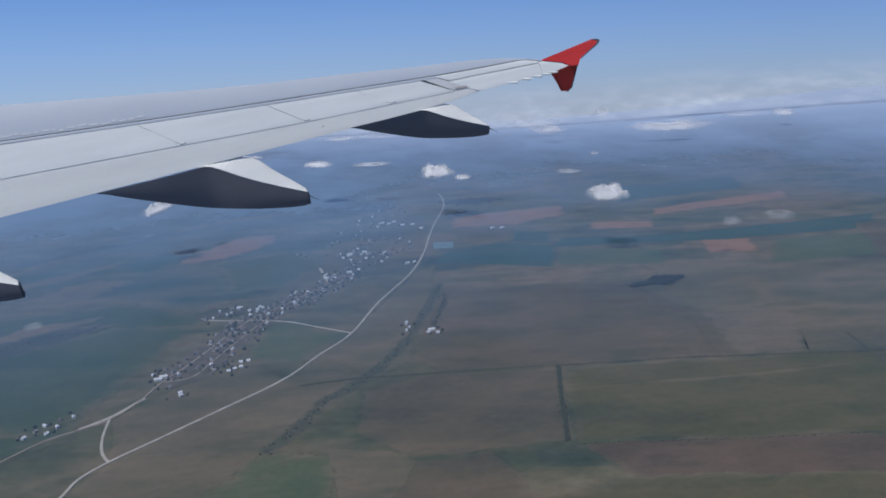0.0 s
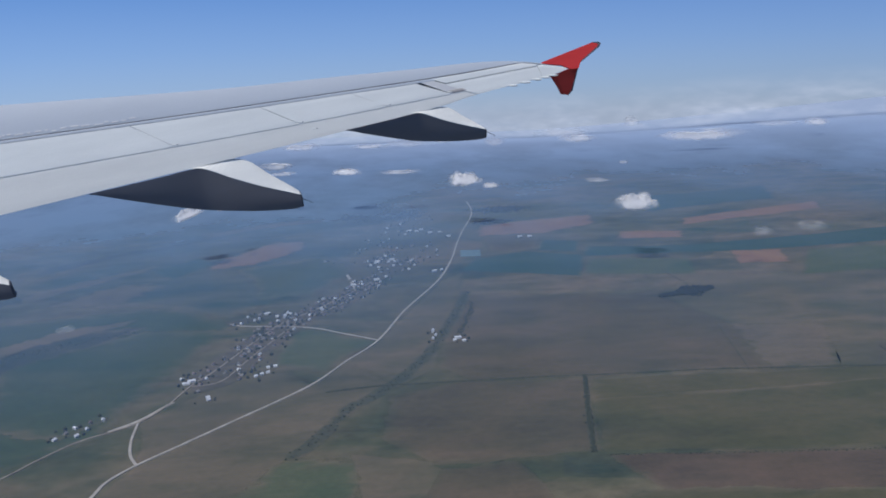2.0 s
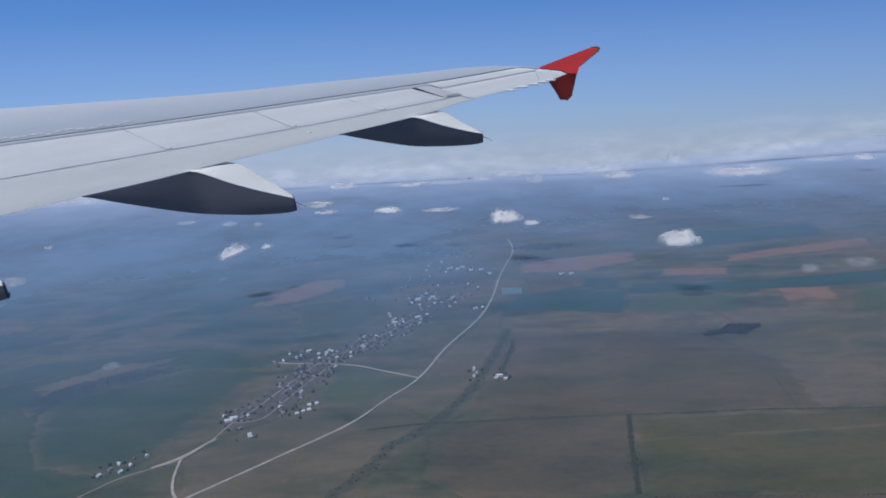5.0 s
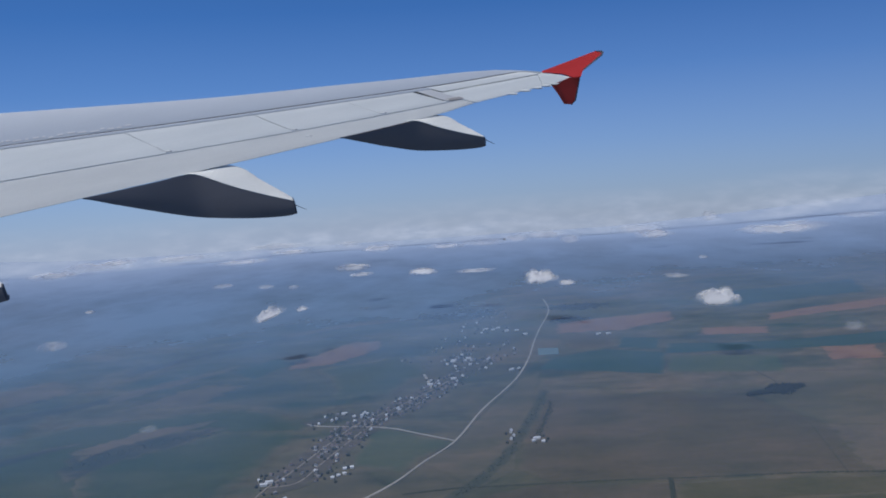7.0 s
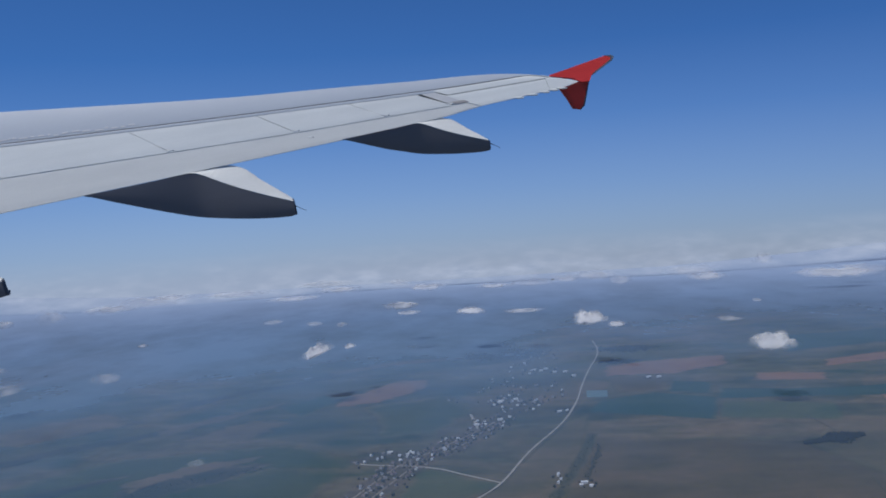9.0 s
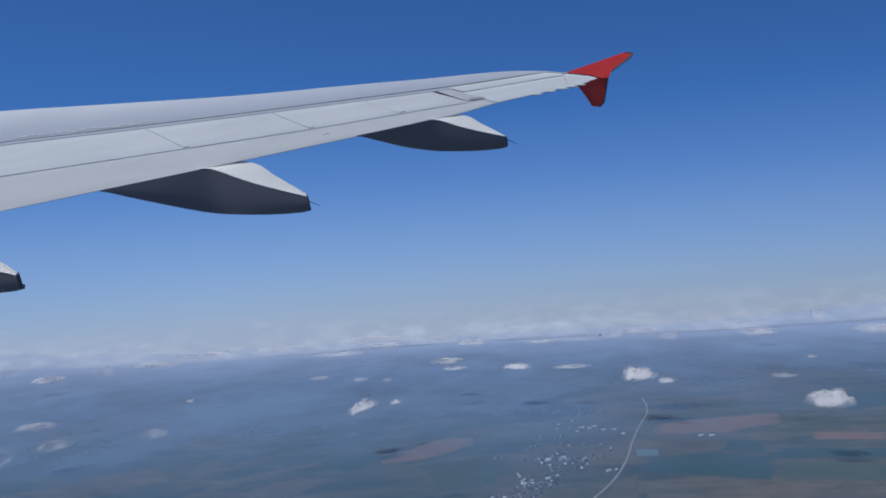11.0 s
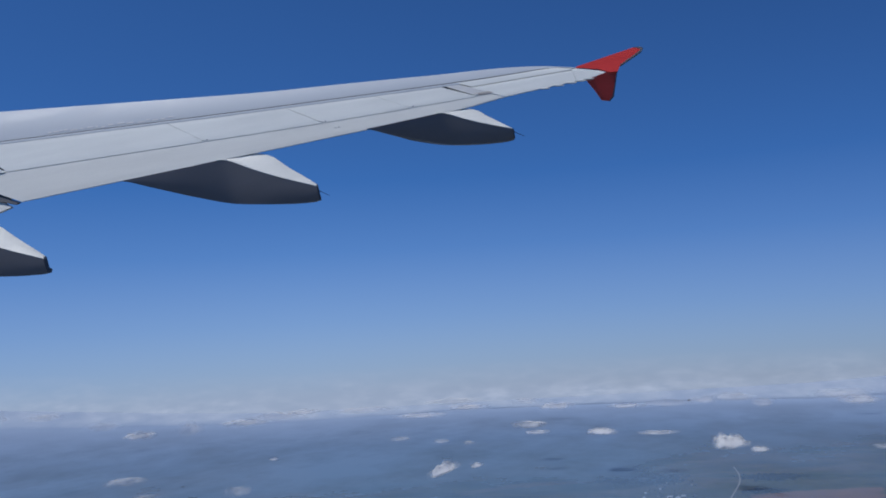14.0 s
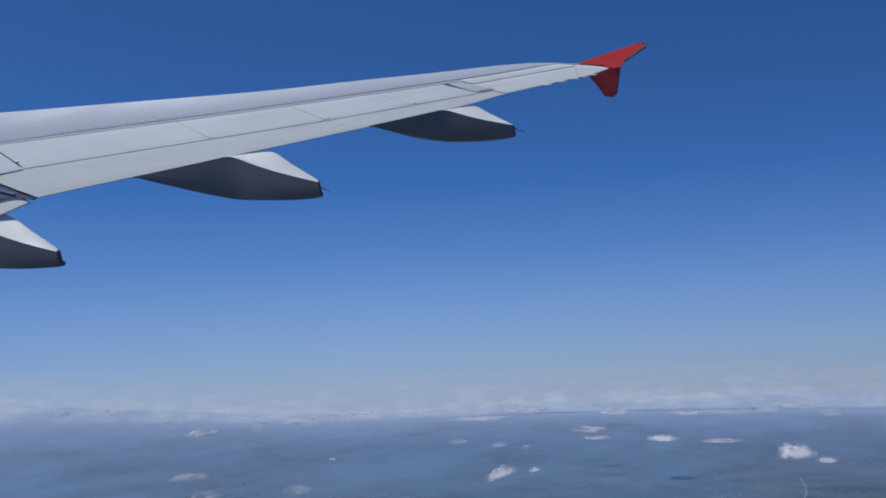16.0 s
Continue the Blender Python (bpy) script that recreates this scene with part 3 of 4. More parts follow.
def line_houses(pts, step, off, jitter, keep, kinds):
    for (x0, y0), (x1, y1) in zip(pts, pts[1:]):
        d = math.hypot(x1 - x0, y1 - y0)
        nx, ny = -(y1 - y0) / d, (x1 - x0) / d
        a = math.atan2(y1 - y0, x1 - x0)
        for k in range(int(d / step)):
            for side in (-1, 1):
                if rng.random() > keep:
                    continue
                t = (k + rng.random()) * step / d
                o = side * (off + rng.random() * jitter)
                places.append((x0 + (x1 - x0) * t + nx * o, y0 + (y1 - y0) * t + ny * o, a + rng.choice((0, 1.57)) + rng.gauss(0, 0.15), rng.choice(kinds)))


line_houses(STREET_A[2:], 12, 6, 24, 0.56, (0, 1, 2, 2, 1, 3, 2))
line_houses(STREET_B, 12, 6, 24, 0.50, (0, 1, 2, 2, 1, 3, 2))
line_houses([(-303, 1676), (-264, 1698), (-215, 1715), (-169, 1696)], 15, 7, 14, 0.8, (0, 1, 3, 0))
line_houses([(-35, 1869), (-4, 1945), (38, 2011), (80, 2109)], 14, 8, 34, 0.7, (0, 2, 1, 3))
line_houses([(-473, 1175), (-443, 1217), (-402, 1233)], 16, 6, 10, 0.7, (0, 1, 2))
line_houses([(49, 2076), (111, 2197), (154, 2307)], 17, 10, 70, 0.6, (0, 2, 1, 3))
line_houses([(-56, 2086), (7, 2218), (70, 2372)], 20, 10, 80, 0.6, (0, 1, 2, 3))
line_houses([(70, 2416), (133, 2550), (113, 2750)], 28, 10, 70, 0.6, (0, 1, 2, 4))
line_houses([(-30, 2099), (55, 2110), (101, 2088)], 14, 4, 14, 0.8, (0, 1, 4))
for x, y, a, k in ((-317, 1374, 0.2, 4), (-324, 1363, 0.2, 4), (-202, 1385, 0.4, 0), (-192, 1392, 0.1, 0), (-211, 1377, 0.3, 0), (-194, 1415, 0, 0), (-182, 1419, 0, 0), (-275, 1290, 0.5, 0), (-278, 1300, 0.5, 0),
                   (-228, 1725, 0.2, 4), (-206, 1704, 0.1, 0), (-190, 1709, 0.3, 0), (105, 1549, 1.4, 4), (108, 1525, 1.4, 0), (102, 1508, 1.4, 0), (148, 1502, 0.1, 4), (158, 1485, 0, 0), (141, 1491, 0.2, 0),
                   (112, 2454, 0.1, 4), (131, 2441, 0.1, 4), (146, 2461, 0.2, 4), (168, 2414, 0.1, 4), (197, 2412, 0.1, 4), (216, 2357, 0.1, 4), (145, 1987, 0.4, 4), (163, 1996, 0.4, 0), (412, 2299, 0.1, 4), (439, 2296, 0.1, 4), (-50, 1904, 0.2, 4), (4, 1940, 0.1, 4)):
    places.append((x, y, a, k))
first = set()
for x, y, a, k in places[-490:]:
    m = pose(x, y, 0.75, 0, 0, math.degrees(a))
    if k not in first:
        first.add(k)
        PROTO[k].matrix_basis = m
    else:
        copy_thing(PROTO[k], m)
spots = []
for x, y, a, k in places:
    for _ in range(2):
        r = rng.uniform(1.4, 3.6)
        spots.append((x + rng.gauss(0, 11), y + rng.gauss(0, 11), 0.6 + r * 0.5, r, r))
clumps("garden_bushes", spots, GARDEN, "dark garden trees and bushes among houses", "bushes")

# ---------------------------------------------------------------- clouds and haze
def vapour(name, density, puff):
    """White cloud vapour, dense at the heart and thinning unevenly to its rim."""
    m, n, l, b = mat(name)
    b.inputs["Base Color"].default_value = (0.76, 0.76, 0.77, 1)
    b.inputs["Roughness"].default_value = 1.0
    b.inputs["Specular IOR Level"].default_value = 0.0
    geo, soft_n = n.new("ShaderNodeNewGeometry"), n.new("ShaderNodeVectorMath")
    soft_n.operation = "MULTIPLY_ADD"
    soft_n.inputs[1].default_value, soft_n.inputs[2].default_value = (0.35, 0.35, 0.35), (-0.05, -0.1, 0.7)
    l.new(geo.outputs["Normal"], soft_n.inputs[0])
    l.new(soft_n.outputs[0], b.inputs["Normal"])
    tl, mx, out = n.new("ShaderNodeBsdfTranslucent"), n.new("ShaderNodeMixShader"), n["Material Output"]
    tl.inputs["Color"].default_value = (0.80, 0.81, 0.83, 1)
    mx.inputs[0].default_value = 0.3
    tr, veil = n.new("ShaderNodeBsdfTransparent"), n.new("ShaderNodeMixShader")
    l.new(b.outputs[0], mx.inputs[1])
    l.new(tl.outputs[0], mx.inputs[2])
    l.new(tr.outputs[0], veil.inputs[1])
    l.new(mx.outputs[0], veil.inputs[2])
    l.new(veil.outputs[0], out.inputs["Surface"])
    tc, mp, ln = n.new("ShaderNodeTexCoord"), n.new("ShaderNodeMapping"), n.new("ShaderNodeVectorMath")
    mp.inputs["Location"].default_value, mp.inputs["Scale"].default_value = (-1, 0, -0.70), (2, 0, 1.8)
    ln.operation = "LENGTH"
    l.new(tc.outputs["Generated"], mp.inputs[0])
    l.new(mp.outputs[0], ln.inputs[0])
    nz = noise_node(n, l, puff, 2, "Generated", (2.4, 0.4, 1), 0, 0.5)
    nz.noise_dimensions = "4D"
    each, spread = n.new("ShaderNodeObjectInfo"), n.new("ShaderNodeMath")
    spread.operation = "MULTIPLY"
    spread.inputs[1].default_value = 40.0
    l.new(each.outputs["Random"], spread.inputs[0])
    l.new(spread.outputs[0], nz.inputs["W"])
    sway, rim = n.new("ShaderNodeMath"), n.new("ShaderNodeMath")
    sway.operation, rim.operation = "MULTIPLY_ADD", "ADD"
    sway.inputs[1].default_value, sway.inputs[2].default_value = -0.9, 0.42
    l.new(nz.outputs["Fac"], sway.inputs[0])
    l.new(sway.outputs[0], rim.inputs[0])
    l.new(ln.outputs["Value"], rim.inputs[1])
    l.new(ramp(n, l, rim.outputs[0], [(0.10, (density,) * 3), (0.36, (density * 0.82,) * 3), (0.56, (density * 0.30,) * 3), (0.80, (0.0,) * 3)]).outputs[0], veil.inputs[0])
    return m


VAPOUR = {}


def cloud(x, y, z, w, h, depth, lean, density, label, seed):
    """A heaped cloud with a billowing crown."""
    bm = bmesh.new()
    heap = random.Random(seed)
    puffs = [(0.0, 0.0, 0.0, 0.72, 0.5)]
    for _ in range(11):
        px = heap.uniform(-0.85, 0.85)
        top = (1 - px * px) * heap.uniform(0.5, 1.0)
        puffs.append((px, heap.uniform(-0.6, 0.6), top * heap.uniform(0.1, 0.45), heap.uniform(0.16, 0.36), 0.22 + 0.4 * top))
    made = bmesh.ops.create_icosphere(bm, subdivisions=4 if w < 200 else 3, radius=1)
    for v in made["verts"]:
        d = v.co.copy()
        far_out = 0.3
        for px, py, pz, wide, tall in puffs:
            u, c = Vector((d.x / wide, d.y / wide, d.z / tall)), Vector((px / wide, py / wide, pz / tall))
            a, b = u.dot(u), u.dot(c)
            inside = b * b - a * (c.dot(c) - 1)
            if inside > 0:
                far_out = max(far_out, (b + math.sqrt(inside)) / a)
        p = d * far_out * (1.0 + 0.10 * noise.noise(d * 3.5 + Vector((seed * 7.1, 0, 0))) + 0.06 * noise.noise(d * 9 + Vector((seed * 3.3, 0, 0))))
        v.co = (p.x * w * 0.54, p.y * depth * 0.5, (p.z if p.z > 0 else 0.3 * p.z) * h + lean * p.x * h)
    key = (round(density, 1), seed % 3)
    ob = thing("cloud", bm, VAPOUR.setdefault(key, vapour("vapour", 1 - (1 - 0.9 * density) ** 0.6, 2.2 + 0.7 * (seed % 3))), label, "cloud", "clouds over the plain", "", True)
    ob.matrix_basis = pose(x, y, z, 0, 0, math.degrees(-math.atan2(x, y)))
    return ob


BASE = 140.0
cloud(270, 2430, BASE, 112, 50, 70, 0.0, 1.0, "small bright cumulus cloud over the plain", 1)
cloud(337, 2346, BASE, 52, 18, 35, 0.0, 0.9, "small ragged cumulus beside a larger one", 2)
cloud(634, 1952, BASE, 104, 48, 60, 0.0, 0.95, "bright flat-based cumulus cloud", 3)
cloud(-455, 2147, BASE, 100, 34, 60, 0.55, 0.9, "slanting ragged white cloud", 5)
cloud(-381, 2215, BASE, 46, 16, 30, 0.3, 0.8, "small shred beside a white cloud", 4)
cloud(643, 2346, BASE, 80, 16, 40, 0.0, 0.45, "faint thin streak of cloud", 7)
cloud(782, 1611, BASE, 60, 24, 30, 0.0, 0.2, "faint shred of thin cloud", 6)
cloud(904, 1640, BASE, 90, 26, 40, 0.0, 0.22, "faint thin lump of cloud", 20)
cloud(-467, 1265, BASE, 30, 14, 20, 0.1, 0.4, "faint shred of thin cloud", 21)
cloud(-1012, 2385, BASE, 36, 12, 20, 0.0, 0.6, "faint small cloud over the plain", 8)
cloud(820, 2668, BASE, 40, 12, 30, 0.0, 0.5, "faint small cloud over the plain", 22)
cloud(-1291, 2077, BASE, 130, 26, 60, 0.0, 0.45, "pale ragged cloud over the plain", 9)
cloud(-1110, 1843, BASE, 100, 30, 50, 0.2, 0.4, "pale ragged shred of cloud", 16)
cloud(-1171, 1691, BASE, 100, 44, 60, 0.2, 0.5, "pale ragged lump of cloud", 17)
cloud(-912, 1922, BASE, 90, 30, 50, 0.1, 0.4, "pale ragged lump of cloud", 23)
cloud(-56, 2732, BASE, 120, 22, 60, 0.0, 0.9, "far white cumulus in a row", 11)
cloud(103, 2701, BASE, 170, 14, 60, 0.0, 0.7, "far thin flat cloud in a row", 13)
cloud(-275, 2780, BASE, 90, 18, 50, 0.0, 0.7, "far white cumulus in a row", 12)
cloud(-325, 2946, BASE, 150, 34, 70, 0.0, 0.7, "far white cumulus in a row", 14)
cloud(-565, 2636, BASE, 70, 16, 40, 0.0, 0.5, "far pale cloud in a row", 18)
cloud(-724, 2712, BASE, 90, 18, 50, 0.0, 0.5, "far pale cloud in a row", 19)
cloud(-468, 2590, BASE, 40, 16, 30, 0.0, 0.5, "small far pale cloud", 24)
far = random.Random(8)
for k in range(26):
    a, r = radians(-40 + 70 * (k + far.random()) / 26), far.uniform(3900, 4560)
    x, y = r * math.sin(a), r * math.cos(a)
    cloud(x, y, BASE * 0.5 + upland(x, y), far.uniform(110, 360), far.uniform(30, 62), 60, 0.0, far.uniform(0.3, 0.7), "far white cloud in the row along the horizon", 30 + k)


def painted_haze():
    """A flat sheet between the aircraft and the plain with haze painted on, more opaque with distance."""
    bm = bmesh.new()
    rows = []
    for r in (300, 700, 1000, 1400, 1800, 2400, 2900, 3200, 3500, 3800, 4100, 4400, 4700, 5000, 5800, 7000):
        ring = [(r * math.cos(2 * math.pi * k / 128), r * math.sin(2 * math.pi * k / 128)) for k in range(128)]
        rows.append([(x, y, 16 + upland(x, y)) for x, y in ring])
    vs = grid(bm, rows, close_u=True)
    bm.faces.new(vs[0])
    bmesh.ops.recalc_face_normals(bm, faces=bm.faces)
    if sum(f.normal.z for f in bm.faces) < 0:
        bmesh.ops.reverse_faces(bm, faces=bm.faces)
    m, n, l, b = mat("blue_haze_tint")
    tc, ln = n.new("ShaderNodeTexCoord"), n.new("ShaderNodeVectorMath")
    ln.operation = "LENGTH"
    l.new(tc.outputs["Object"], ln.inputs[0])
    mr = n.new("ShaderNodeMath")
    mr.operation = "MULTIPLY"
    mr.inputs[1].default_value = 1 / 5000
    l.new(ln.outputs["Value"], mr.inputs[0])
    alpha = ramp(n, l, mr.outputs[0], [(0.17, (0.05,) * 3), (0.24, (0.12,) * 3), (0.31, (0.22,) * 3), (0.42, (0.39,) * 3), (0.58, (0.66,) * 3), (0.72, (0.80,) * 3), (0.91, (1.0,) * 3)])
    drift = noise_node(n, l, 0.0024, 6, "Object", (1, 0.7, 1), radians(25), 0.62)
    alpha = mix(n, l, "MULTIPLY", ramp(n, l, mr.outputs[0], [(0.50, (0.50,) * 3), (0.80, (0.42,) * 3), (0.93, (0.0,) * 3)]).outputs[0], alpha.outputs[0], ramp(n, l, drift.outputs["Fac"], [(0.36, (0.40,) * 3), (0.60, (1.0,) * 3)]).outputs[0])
    # the sheet's opacity falls towards +X, except far out
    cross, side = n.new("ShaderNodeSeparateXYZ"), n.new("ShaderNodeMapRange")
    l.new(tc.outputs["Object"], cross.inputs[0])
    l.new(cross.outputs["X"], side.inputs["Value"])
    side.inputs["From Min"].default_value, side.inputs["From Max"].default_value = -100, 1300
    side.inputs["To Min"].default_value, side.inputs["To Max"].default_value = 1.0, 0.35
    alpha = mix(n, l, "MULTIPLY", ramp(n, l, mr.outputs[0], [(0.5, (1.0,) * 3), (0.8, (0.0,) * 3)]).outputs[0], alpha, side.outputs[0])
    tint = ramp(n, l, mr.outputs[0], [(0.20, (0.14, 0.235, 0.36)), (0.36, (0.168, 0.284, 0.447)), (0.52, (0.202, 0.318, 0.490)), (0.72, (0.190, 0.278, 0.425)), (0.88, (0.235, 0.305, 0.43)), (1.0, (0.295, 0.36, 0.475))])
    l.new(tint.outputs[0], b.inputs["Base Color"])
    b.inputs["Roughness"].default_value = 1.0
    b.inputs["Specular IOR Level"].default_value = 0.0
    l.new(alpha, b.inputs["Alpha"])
    thing("painted_haze", bm, m, "thin sheet over the plain with blue haze painted on", "haze", "", "structure")


painted_haze()


LEVELS = (-20, 20, 60, 90, 120, 160, 210, 270)


def cloud_bank():
    """The soft uneven row of far clouds that hides the line of the horizon, a backdrop that glows by itself."""
    bm = bmesh.new()
    rows = []
    for z in LEVELS:
        ring = [(4650 * math.cos(2 * math.pi * k / 128), 4650 * math.sin(2 * math.pi * k / 128)) for k in range(128)]
        rows.append([(x, y, z + upland(x, y) * 1.1) for x, y in ring])
    height = bm.verts.layers.float.new("height")
    for row, z in zip(grid(bm, rows, close_u=True), LEVELS):
        for v in row:
            v[height] = z
    m = bpy.data.materials.new("far_cloud_glow")
    m.use_nodes = True
    n, l = m.node_tree.nodes, m.node_tree.links
    n.remove(n["Principled BSDF"])
    # brightness comes from emission; sun and sky don't light this band
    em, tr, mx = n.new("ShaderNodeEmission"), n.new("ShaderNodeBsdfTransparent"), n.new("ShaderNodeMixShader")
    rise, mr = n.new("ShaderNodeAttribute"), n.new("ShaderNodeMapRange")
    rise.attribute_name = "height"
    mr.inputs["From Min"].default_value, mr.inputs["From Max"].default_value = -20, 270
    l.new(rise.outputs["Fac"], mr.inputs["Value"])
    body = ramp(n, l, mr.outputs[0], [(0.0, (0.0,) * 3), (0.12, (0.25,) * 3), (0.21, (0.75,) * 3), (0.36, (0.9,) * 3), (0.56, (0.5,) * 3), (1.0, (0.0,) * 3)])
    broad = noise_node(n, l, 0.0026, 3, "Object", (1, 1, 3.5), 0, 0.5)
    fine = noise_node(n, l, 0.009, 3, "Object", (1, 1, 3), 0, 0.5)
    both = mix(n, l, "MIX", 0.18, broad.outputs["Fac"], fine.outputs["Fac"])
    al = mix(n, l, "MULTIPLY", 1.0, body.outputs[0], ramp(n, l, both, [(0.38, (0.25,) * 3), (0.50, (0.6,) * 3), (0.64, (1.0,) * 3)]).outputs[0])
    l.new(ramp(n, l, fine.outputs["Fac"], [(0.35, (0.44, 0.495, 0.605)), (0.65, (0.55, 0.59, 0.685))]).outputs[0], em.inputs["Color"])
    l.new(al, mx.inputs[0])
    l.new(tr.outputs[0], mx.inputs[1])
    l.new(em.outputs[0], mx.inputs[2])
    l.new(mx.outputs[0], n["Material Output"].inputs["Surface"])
    thing("backdrop", bm, m, "soft glowing backdrop of far white clouds along the horizon", "clouds", "", "structure")


cloud_bank()

# ---------------------------------------------------------------- aircraft wing
# the wing's own axes: X out along the trailing edge, Y forward over the skin, Z off the upper side
WING = Matrix(((0.9538, -0.2107, 0.2141, -9.252), (0.2501, 0.1623, -0.9545, 17.949), (0.1663, 0.9640, 0.2075, 539.162), (0, 0, 0, 1)))
wing = tagged(new("aircraft_wing"), "light grey airliner wing with spoilers, flaps and red wingtip fence", "aircraft wing")
wing.matrix_basis = Matrix.LocRotScale(WING.translation, WING.to_quaternion(), None)
ROOT, TIP = -4.0, 13.30


def smooth_between(knots, x):
    """Smooth curve through a few knots."""
    i = 0
    while i < len(knots) - 2 and x > knots[i + 1][0]:
        i += 1
    (x0, v0), (x1, v1) = knots[i], knots[i + 1]
    a, b = knots[max(0, i - 1)], knots[min(len(knots) - 1, i + 2)]
    m0, m1 = (v1 - a[1]) / (x1 - a[0]), (b[1] - v0) / (b[0] - x0)
    h, t = x1 - x0, (x - x0) / (x1 - x0)
    return (2 * t ** 3 - 3 * t * t + 1) * v0 + (t ** 3 - 2 * t * t + t) * h * m0 + (3 * t * t - 2 * t ** 3) * v1 + (t ** 3 - t * t) * h * m1


def nose(X):
    """The leading edge's line, as a width from the trailing edge."""
    return smooth_between(((-4.0, 2.85), (0.46, 2.20), (2.72, 1.86), (5.12, 1.51), (7.67, 1.21), (9.27, 1.01), (10.37, 0.89), (11.07, 0.80), (11.77, 0.67), (12.6, 0.44), (13.35, 0.14)), X)


def tail(X):
    return smooth_between(((-4.0, 0.0), (0.0, 0.0), (6.0, -0.02), (9.7, -0.01), (10.7, 0.06), (12.0, 0.075), (12.8, 0.08), (13.3, 0.11)), X)


def line_dark(X):
    return min(nose(X) - 0.03, smooth_between(((-4.0, 1.87), (0.33, 1.48), (3.79, 1.17), (7.58, 0.86), (10.31, 0.65), (11.92, 0.57), (13.3, 0.51)), X))


def line_hinge(X):
    return line_dark(X) - 0.075


def line_spoil(X):
    return smooth_between(((-4.0, 0.99), (0.16, 0.74), (3.62, 0.53), (6.42, 0.37), (10.19, 0.22), (11.0, 0.19)), X)


def line_ail(X):
    return 0.48 - 0.042 * (X - 10.0)


def upper(X, c):
    """Point of the upper skin, c metres ahead of the trailing edge's line."""
    h = nose(X)
    u = max(0.0, (c / max(h, 0.05) - 0.72) / 0.28)
    return Vector((X, c, -0.03 * h * u * u))


def lower(X, t):
    h, b = nose(X), tail(X)
    return Vector((X, b + (h - b) * t, -0.035 - 0.34 * h * math.sin(math.pi * min(1.0, t * 0.92 + 0.04)) ** 1.3))


def panel(name, X0, X1, back, front, lift, thick, material, label="", lean0=0.0, lean1=0.0, steps=10, parent=wing):
    """A skin panel between two spanwise lines, with edges of its own. The ends lean along the span towards the front."""
    bm = bmesh.new()
    rows = []
    for i in range(steps + 1):
        t = i / steps
        ring = []
        for j in range(7):
            s = j / 6
            X = X0 + lean0 * s + (X1 + lean1 * s - X0 - lean0 * s) * t
            p = upper(X, back(X) + (front(X) - back(X)) * s)
            ring.append(p + Vector((0, 0, lift + (0.004 if 0 < j < 6 else 0.0))))
        for p in ring[:7][::-1]:
            ring.append(p - Vector((0, 0, thick)))
        rows.append(ring)
    grid(bm, rows, close_u=True, cap=True)
    return part(name, bm, material, parent, label)


def plate(name, points, z0, z1, material, label, parent=wing, tilt=0.0, pivot=0.0):
    """A flat piece with softened edges; tilt lets it lean back away from the line Y = pivot."""
    bm = bmesh.new()
    cx, cy = sum(p[0] for p in points) / len(points), sum(p[1] for p in points) / len(points)
    e = min(0.03, (z1 - z0) * 0.4)
    rows = [[(cx + (x - cx) * k, cy + (y - cy) * k, z - tilt * abs(y - pivot)) for x, y in points]
            for z, k in ((z0, 0.97), (z0 + e, 1.0), (z1 - e, 1.0), (z1, 0.97))]
    grid(bm, rows, close_u=True, cap=True)
    return part(name, bm, material, parent, label)


# wing box: upper skin from the dark seam over the nose and back along the lower side
bm = bmesh.new()
rows = []
for X in [ROOT + (TIP - 0.4 - ROOT) * i / 48 for i in range(49)]:
    h, c0 = nose(X), line_dark(X)
    ring = [upper(X, c0 + 0.012 + (h - c0 - 0.012) * (1 - (1 - k / 14) ** 1.6)) for k in range(15)]
    ring += [lower(X, 1 - k / 10) for k in range(1, 10)]
    ring += [upper(X, tail(X) + 0.4 * (c0 - tail(X))) - Vector((0, 0, 0.06)), upper(X, c0) - Vector((0, 0, 0.06))]
    rows.append(ring)
grid(bm, rows, close_u=True, cap=True)
skin = part("wing_skin", bm, WING_GREY, wing, "smooth pale grey upper wing skin", True)
skin.data.set_sharp_from_angle(angle=radians(40))
panel("seam", ROOT, 12.0, lambda X: line_dark(X) - 0.008, lambda X: line_dark(X) + 0.007, -0.006, 0.05, SEAM_AND_SHADE, "dark seam along the wing", steps=40)
panel("trailing_strip", ROOT, 9.9, lambda X: line_hinge(X) + 0.005, lambda X: line_dark(X) - 0.009, -0.002, 0.04, WING_GREY, "narrow grey strip ahead of the spoilers", steps=40)
# dark sheet below the panel gaps, painted as the shade inside them
panel("gap_shade", ROOT, 10.6, lambda X: 0.16, lambda X: line_dark(X), -0.05, 0.03, SEAM_AND_SHADE, "dark sheet painting the shade under the spoilers", steps=30)
STATIONS = [-0.92, 3.63, 6.42, 8.52, 10.13]
for a, b in zip(STATIONS, STATIONS[1:]):
    panel("spoiler", a + 0.009, b - 0.009, line_spoil, line_hinge, 0.0, 0.03, WING_WHITE, "white rectangular spoiler panel", -0.78, -0.78)
panel("spoiler", ROOT, -0.96, lambda X: 0.80, line_hinge, 0.012, 0.03, WING_WHITE, "white rectangular spoiler panel", 0, -0.78)
panel("flap", -0.66, 10.76, tail, lambda X: line_spoil(X) + 0.05, -0.012, 0.03, FLAP_GREY, "long light grey outboard flap", -1.40, -0.20, 30)
plate("inboard_flap", [(-4.0, -0.75), (-1.57, -0.20), (-0.90, -0.05), (-1.10, 0.14), (-1.60, 0.43), (-4.0, 1.1)], -0.16, -0.09, FLAP_GREY, "light grey inboard flap")
